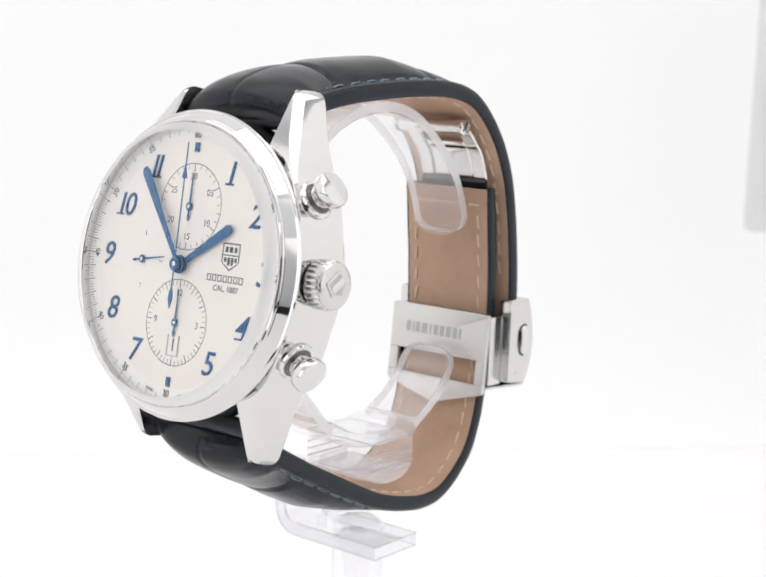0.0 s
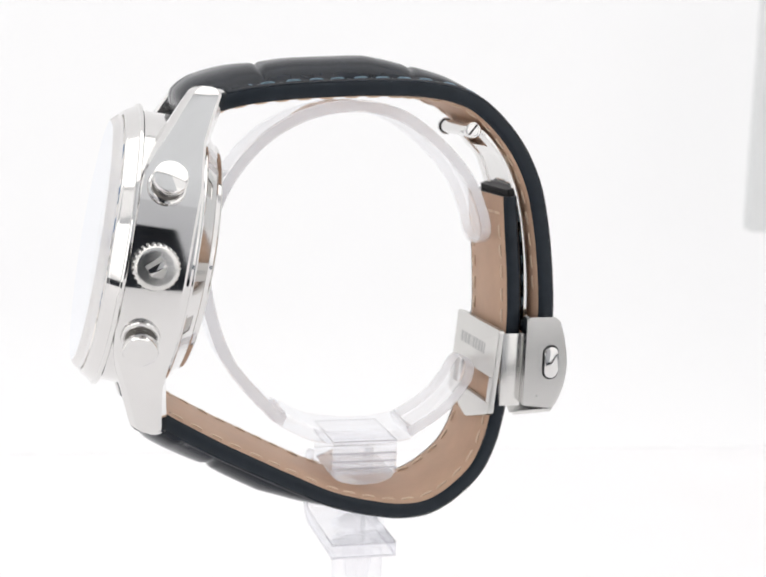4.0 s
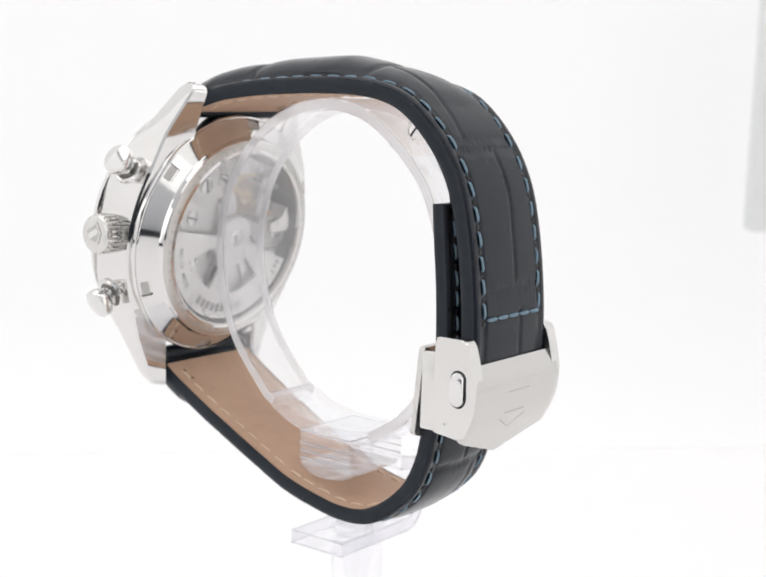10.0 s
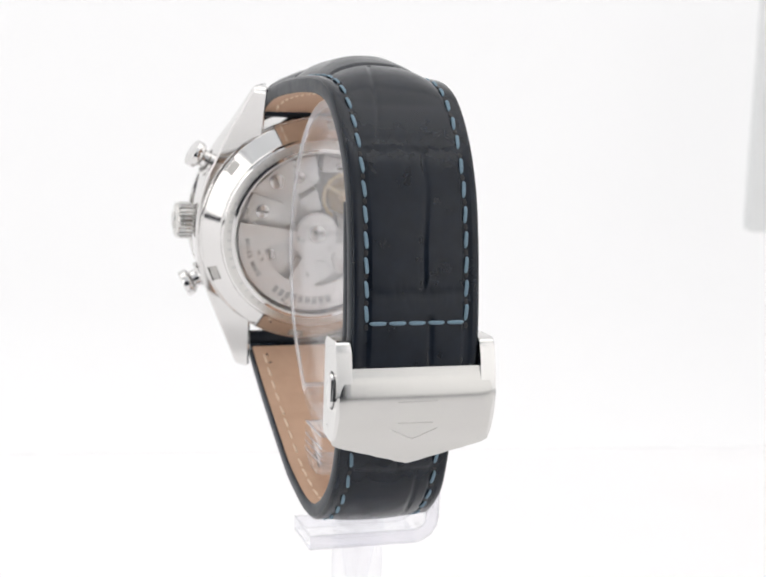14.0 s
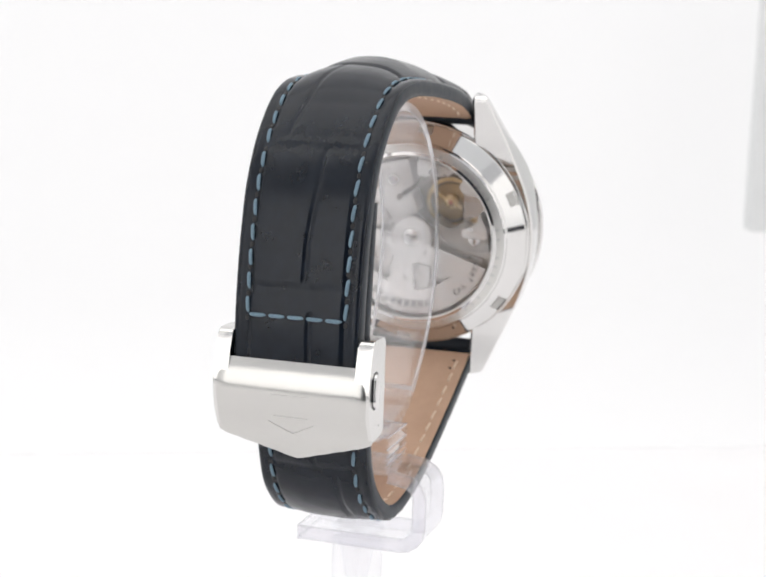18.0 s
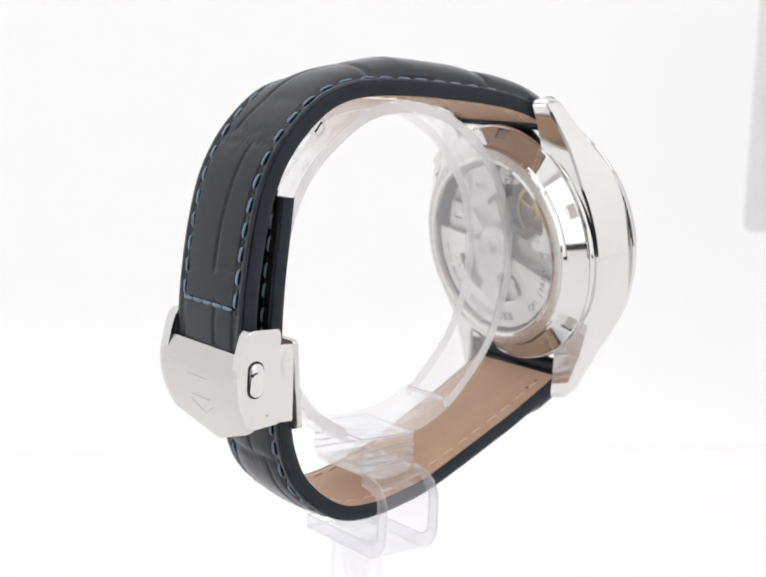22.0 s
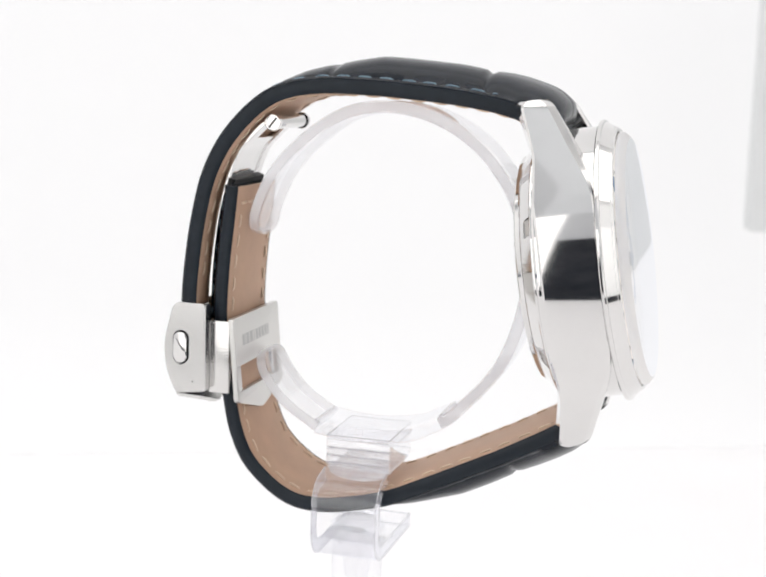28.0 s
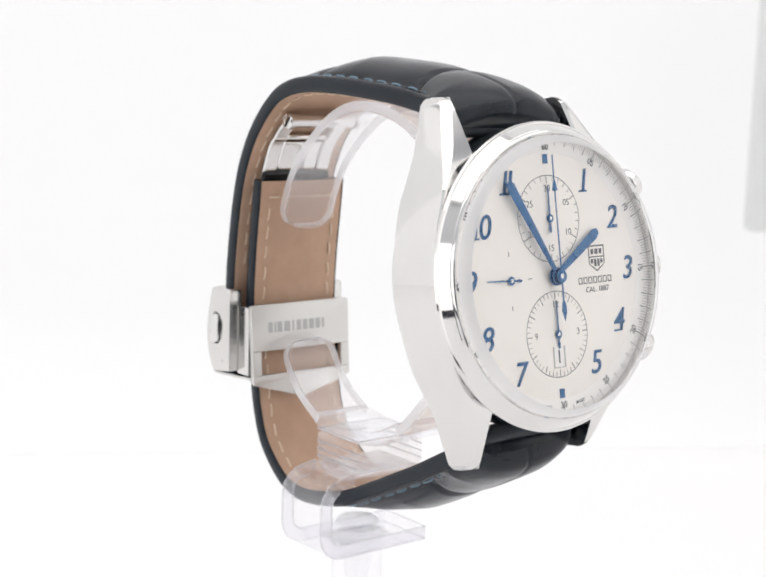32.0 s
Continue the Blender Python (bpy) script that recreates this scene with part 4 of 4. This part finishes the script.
def polar(r, a, h=0.0, turn=None):
    """Head-space pose at a radius and an angle clockwise from twelve; turned by its angle if turn is given."""
    a = radians(a)
    m = Matrix.Translation(Vector((r * math.sin(a), r * math.cos(a), h)) * MM)
    return m @ Matrix.Rotation(-a + radians(turn), 4, "Z") if turn is not None else m


# letters on the rotor, seen from behind
for text, a, step, size in (("SWISS MADE", 111, 3.5, 1.1), ("CAL 1887", 236, 4.3, 1.35)):
    for k, ch in enumerate(text):
        if ch == " ":
            continue
        aa = a + (k - (len(text) - 1) / 2) * step
        head("letter", put(put(words(ch, size, 0, 0.01), Matrix.Rotation(math.pi, 4, "Y")), polar(12.2, aa, -11.91, 180)), INK, rotor, smooth=0)
for k in range(9):
    aa = 146 + k * 6.0
    head("engraved_bar", put(box(-0.42, 0.42, -0.65, 0.65, -11.94, -11.86), polar(11.9, aa, 0, 0)), PALE_INK, rotor, smooth=0)
for k in range(60):
    if k % 20 in (4, 9, 10, 19) or 46 < k < 56:
        continue
    head("engraved_bar", put(box(-0.22, 0.22, -0.32, 0.32, -0.015, 0.05), polar(15.4, 6 * k + 4, -12.62, 0) @ Matrix.Rotation(radians(14), 4, "X")), ENGRAVED, None, smooth=0)

for k, ch in enumerate("AUTOMATIC"):
    head("letter", put(put(words(ch, 1.1, 0, 0.006, 0.04), Matrix.Rotation(math.pi, 4, "Y")), polar(15.4, -30 - 5 * k, -12.62, 0) @ Matrix.Rotation(radians(14), 4, "X")), ENGRAVED, None, smooth=0)

# ---- dial ----
def hollow(x0, x1, y0, y1, z0, z1, stroke):
    """A thin rectangular outline, as a plain bar that stands for a letter."""
    return join(box(x0, x0 + stroke, y0, y1, z0, z1), box(x1 - stroke, x1, y0, y1, z0, z1), box(x0 + stroke, x1 - stroke, y0, y0 + stroke, z0, z1), box(x0 + stroke, x1 - stroke, y1 - stroke, y1, z0, z1))


HOURS = ((1, 14.15), (2, 14.25), (3, 14.7), (4, 14.1), (5, 14.15), (7, 14.2), (8, 14.5), (9, 14.75), (10, 13.9), (11, 14.3))


def numeral(text, size):
    """Slanted figures; the stems of 1 and 4 stand on serifs."""
    pieces, x = [], 0.0
    for ch in text:
        bm = words(ch, size, 0, 0.004, 0.1)
        xs, ys = [v.co.x for v in bm.verts], [v.co.y for v in bm.verts]
        wide_, foot = max(xs) - min(xs), min(ys) / MM
        if ch in "14":
            stem = max(xs) / MM - (0.3 if ch == "1" else 1.2)
            bm = join(bm, box(stem - 0.75, stem + 0.75, foot, foot + 0.24, 0, 0.1))
        pieces.append(put(bm, Matrix.Translation((x - min(xs), 0, 0))))
        x += wide_ + 0.42 * MM
    bm = put(join(*pieces), Matrix.Translation(((0.42 * MM - x) / 2, 0, 0)))
    return put(bm, Matrix(((1, 0.2, 0, 0), (0, 1, 0, 0), (0, 0, 1, 0), (0, 0, 0, 1))))


for n, r in HOURS:
    in_head("numeral", put(numeral(str(n), 4.5), polar(r, n * 30, 0.02)), BLUED, dial, smooth=0)
for a in (0, 180):
    in_head("hour_square", put(box(-0.42, 0.42, -0.62, 0.62, 0.0, 0.14, 0.04), polar(15.5, a)), BLUED, dial)
track = bmesh.new()
for k in range(300):
    long_ = 1.3 if k % 25 == 0 else 1.1 if k % 5 == 0 else 0.72
    w = 0.08 if k % 25 == 0 else 0.055 if k % 5 == 0 else 0.03
    a = 2 * math.pi * k / 300
    u, v = Vector((math.sin(a), math.cos(a), 0)), Vector((math.cos(a), -math.sin(a), 0))

    def on_flange(r):
        return 0.2 + (r - 17.6) * 0.178 + 0.02 if r > 17.6 else 0.12 + (r - 16.4) * 0.067 + 0.02
    r1, r0 = 18.42, 18.42 - long_
    mid = max(r0, 17.6)
    for ra, rb in ((r0, mid), (mid, r1)):
        if rb - ra > 0.01:
            track.faces.new([track.verts.new((u * q + v * sgn * w + Vector((0, 0, on_flange(q)))) * MM) for q, sgn in ((ra, -1), (ra, 1), (rb, 1), (rb, -1))])
part_track = head("minute_track", track, TRACK_INK, None, "fine printed fifth-second ticks", 0)
tagged(part_track, kind="stuff")
for k in range(1, 13):
    head("track_numeral", put(words("%02d" % (k * 5), 1.25, 0, 0.008), polar(17.05, k * 30, 0.21, 180 if 3 < k < 9 else 0)), INK, None, smooth=0)
for a, text in ((190.5, "SWISS"), (169.5, "MADE")):
    head("dial_word", put(words(text, 0.62, 0, 0.005), polar(17.2, a, 0.23, 180)), INK, None, smooth=0)


def counter(cx, cy, ticks_, long_every, texts, size):
    ring = in_head("counter", put(lathe([(5.64, 0.0), (5.69, 0.025), (5.74, 0.0)], 72), Matrix.Translation((cx * MM, cy * MM, 0))), INK, dial, "printed counter ring", 0)
    for k in range(ticks_):
        long_ = 0.95 if k % long_every == 0 else 0.6
        in_head("tick", put(put(box(-0.05 if k % long_every == 0 else -0.03, 0.05 if k % long_every == 0 else 0.03, 5.6 - long_, 5.6, 0.0, 0.025), Matrix.Rotation(-2 * math.pi * k / ticks_, 4, "Z")), Matrix.Translation((cx * MM, cy * MM, 0))), INK, ring, smooth=0)
    for text, a in texts:
        p = Vector((cx + 3.95 * math.sin(radians(a)), cy + 3.95 * math.cos(radians(a)), 0.01)) * MM
        in_head("counter_numeral", put(words(text, size, 0, 0.0), Matrix.Translation(p)), INK, ring, smooth=0)


counter(0, 7.65, 30, 5, (("30", 0), ("05", 60), ("10", 120), ("15", 180), ("20", 240), ("25", 300)), 1.25)
counter(0, -7.65, 48, 4, (("12", 0), ("3", 90), ("9", 270)), 1.25)
for dx, dy, w, h in ((3.5, 0, 0.32, 0.05), (0, 3.5, 0.05, 0.32), (0, -3.5, 0.05, 0.32)):
    in_head("tick", box(-7.85 + dx - w, -7.85 + dx + w, dy - h, dy + h, 0.0, 0.025), INK, dial, smooth=0)
waves = []
for k in range(19):
    y0 = -9.9 - 0.32 * k
    rows = []
    for i in range(121):
        x = -9.0 + 0.15 * i
        y = y0 + 0.16 * math.sin(x * 1.5) + 0.012 * x * x
        if x * x + y * y < 16.0 ** 2 and x * x + (y + 7.65) ** 2 > 5.95 ** 2 and abs(x) < 9.0 - 0.25 * abs(k - 12):
            rows.append([Vector((x, y - 0.07, 0.0)) * MM, Vector((x, y, 0.035)) * MM, Vector((x, y + 0.07, 0.0)) * MM])
        elif len(rows) > 3:
            waves.append(loft(rows, False, False))
            rows = []
        else:
            rows = []
    if len(rows) > 3:
        waves.append(loft(rows, False, False))
in_head("wave_relief", join(*waves), DIAL, dial, "fine engraved waves under the hour counter", 0)
date = in_head("date_window", box(-0.95, 0.95, -12.0, -9.4, 0.0, 0.03), FLANGE, dial, "white date window", 0)
in_head("date_frame", join(box(-1.07, -0.95, -12.1, -9.3, 0.0, 0.12), box(0.95, 1.07, -12.1, -9.3, 0.0, 0.12), box(-0.95, 0.95, -12.1, -12.0, 0.0, 0.12)), DARK_METAL, date, "fine dark frame of the window", 0)
in_head("date_numeral", put(words("1", 2.5, 0, 0.0), Matrix.Translation((0, -0.0107, 0.00003))), INK, date, smooth=0)
# the maker's badge and names, as a plain shield and bars
badge = in_head("badge", join(prism([(7.0, 3.6), (10.1, 3.6), (10.1, 3.42), (7.0, 3.42)], 0, 0.04), prism([(7.0, 3.42), (7.15, 3.42), (7.15, 1.1), (7.0, 1.1)], 0, 0.04), prism([(9.95, 3.42), (10.1, 3.42), (10.1, 1.1), (9.95, 1.1)], 0, 0.04),
                              prism([(7.0, 1.1), (7.17, 1.1), (8.55, 0.22), (8.55, 0.0)], 0, 0.04), prism([(8.55, 0.0), (8.55, 0.22), (9.93, 1.1), (10.1, 1.1)], 0, 0.04), prism([(7.15, 2.1), (9.95, 2.1), (9.95, 1.95), (7.15, 1.95)], 0, 0.04)), INK, dial, "plain grey shield outline", 0)
for x0, x1, y0, y1 in ((7.5, 8.0, 2.4, 3.1), (8.25, 8.85, 2.4, 3.1), (9.1, 9.6, 2.4, 3.1), (7.4, 7.85, 1.15, 1.75), (8.05, 8.5, 0.75, 1.75), (8.7, 9.1, 0.75, 1.75), (9.3, 9.7, 1.15, 1.75)):
    in_head("badge_bar", box(x0, x1, y0, y1, 0, 0.03), INK, badge, smooth=0)
for k in range(7):
    in_head("name_bar", hollow(4.75 + 0.96 * k, 5.47 + 0.96 * k, -1.5, -0.6, 0.0, 0.03, 0.13), INK, dial, smooth=0)
in_head("dial_word", put(words("CAL. 1887", 1.05, 0, 0.006), Matrix.Translation((0.0083, -0.00235, 0.00001))), INK, dial, smooth=0)


# ---- pointers ----
def hand_at(name, bm, mat, m, label=""):
    ob = part(name, bm, mat, watch, label)
    ob.matrix_basis = HEAD @ m
    return ob


def clockwise(cx, cy, h, a):
    return Matrix.Translation(Vector((cx, cy, h)) * MM) @ Matrix.Rotation(-radians(a), 4, "Z")


def blade_hand(length, w0, w1, thick):
    """A faceted hand with a ridge, along +y."""
    rows = []
    for y, w, t in ((0.6, w0 * 0.8, thick), (length * 0.3, w0, thick), (length * 0.6, (w0 + w1) / 2, thick), (length - 0.7, w1, thick), (length, w1 * 0.55, thick * 0.7)):
        rows.append([Vector((x, y, h)) * MM for x, h in ((-w, 0), (0, 0), (w, 0), (w, t * 0.4), (0, t), (-w, t * 0.4))])
    return loft(rows)


hour_hand = hand_at("hour_hand", join(blade_hand(10.2, 0.48, 0.72, 0.28), lathe([(1.2, 0), (1.25, 0.15), (1.1, 0.3), (0, 0.3)], 32)), BLUED, clockwise(0, 0, 0.45, 57.1), "faceted blued steel hour hand")
minute_hand = hand_at("minute_hand", join(blade_hand(14.9, 0.42, 0.70, 0.28), lathe([(1.1, 0), (1.15, 0.15), (1.0, 0.3), (0, 0.3)], 32)), BLUED, clockwise(0, 0, 0.95, -35.2), "faceted blued steel minute hand")
chrono = hand_at("chronograph_hand", join(prism([(-0.09, -3.2), (0.09, -3.2), (0.07, 15.9), (-0.07, 15.9)], 0, 0.1), prism([(0, -5.9), (0.42, -4.6), (0.3, -3.6), (0.0, -3.0), (-0.3, -3.6), (-0.42, -4.6)], 0, 0.12), prism([(-0.48, 11.2), (0.48, 11.2), (0, 13.0)], 0, 0.12),
                                         lathe([(0.85, 0), (0.9, 0.1), (0.75, 0.25), (0.4, 0.3), (0.35, 0.2), (0, 0.2)], 32)), BLUED, clockwise(0, 0, 1.5, -0.6), "thin blued chronograph seconds hand")


def counter_hand(name, cx, cy, a, label):
    bm = join(prism([(-0.13, 0), (0.13, 0), (0.07, 4.3), (-0.07, 4.3)], 0, 0.08), prism([(-0.22, -1.2), (0.22, -1.2), (0.18, -1.7), (0, -1.95), (-0.18, -1.7)], 0, 0.08), prism([(-0.13, -1.4), (0.13, -1.4), (0.13, 0), (-0.13, 0)], 0, 0.08), lathe([(0.55, 0), (0.58, 0.1), (0.45, 0.2), (0, 0.2)], 24))
    return hand_at(name, bm, BLUED, clockwise(cx, cy, 0.16, a), label)


for cx, cy, h, r in ((0, 7.65, 0.35, 0.27), (0, -7.65, 0.35, 0.27), (-7.85, 0, 0.35, 0.27), (0, 0, 1.7, 0.38)):
    in_head("hand_pin", put(lathe([(0, 0.06), (r * 0.8, 0.05), (r, 0)], 20), Matrix.Translation(Vector((cx, cy, h)) * MM)), STEEL)
in_head("hand_collar", lathe([(0.6, 0.4), (1.15, 0.42), (1.15, 0.72), (1.05, 0.78), (1.05, 1.25), (0.95, 1.3), (0.95, 1.52), (0.4, 1.56)], 32), DARK_BLUE, None, "dark blued stack that holds the pointers")
counter_hand("minute_counter_hand", 0, 7.65, 0.0, "small blued minute counter hand")
counter_hand("hour_counter_hand", 0, -7.65, 0.0, "small blued hour counter hand")
small_seconds = counter_hand("small_seconds_hand", -7.85, 0, 81.0, "small blued running seconds hand")


# ---- strap ends ----
for up in (21.6, -21.6):
    head("strap_end", put(lathe([(0.95, -9.7), (1.2, -9.7), (1.3, -9.6), (1.3, 9.6), (1.2, 9.7), (0.95, 9.7)], 28), Matrix.Translation((0, up * 0.945 * MM, -7.4 * MM)) @ Matrix.Rotation(math.pi / 2, 4, "Y")), EDGE, None, "dark strap end rolled round its bar")


# ---- what moves ----
def motions():
    turns = [(t, pose(0, 0, 0, 0, 0, SPIN_START + SPIN_RATE * t)) for t in range(0, 33, 2)]
    walk(watch, turns)
    walk(stand, turns)
    walk(small_seconds, [(t, HEAD @ clockwise(-7.85, 0, 0.16, 81.0 + 6.0 * t)) for t in range(0, 33, 2)])
    walk(minute_hand, [(t, HEAD @ clockwise(0, 0, 0.95, -35.2 + 0.1 * t)) for t in (0, 16, 32)])


motions()
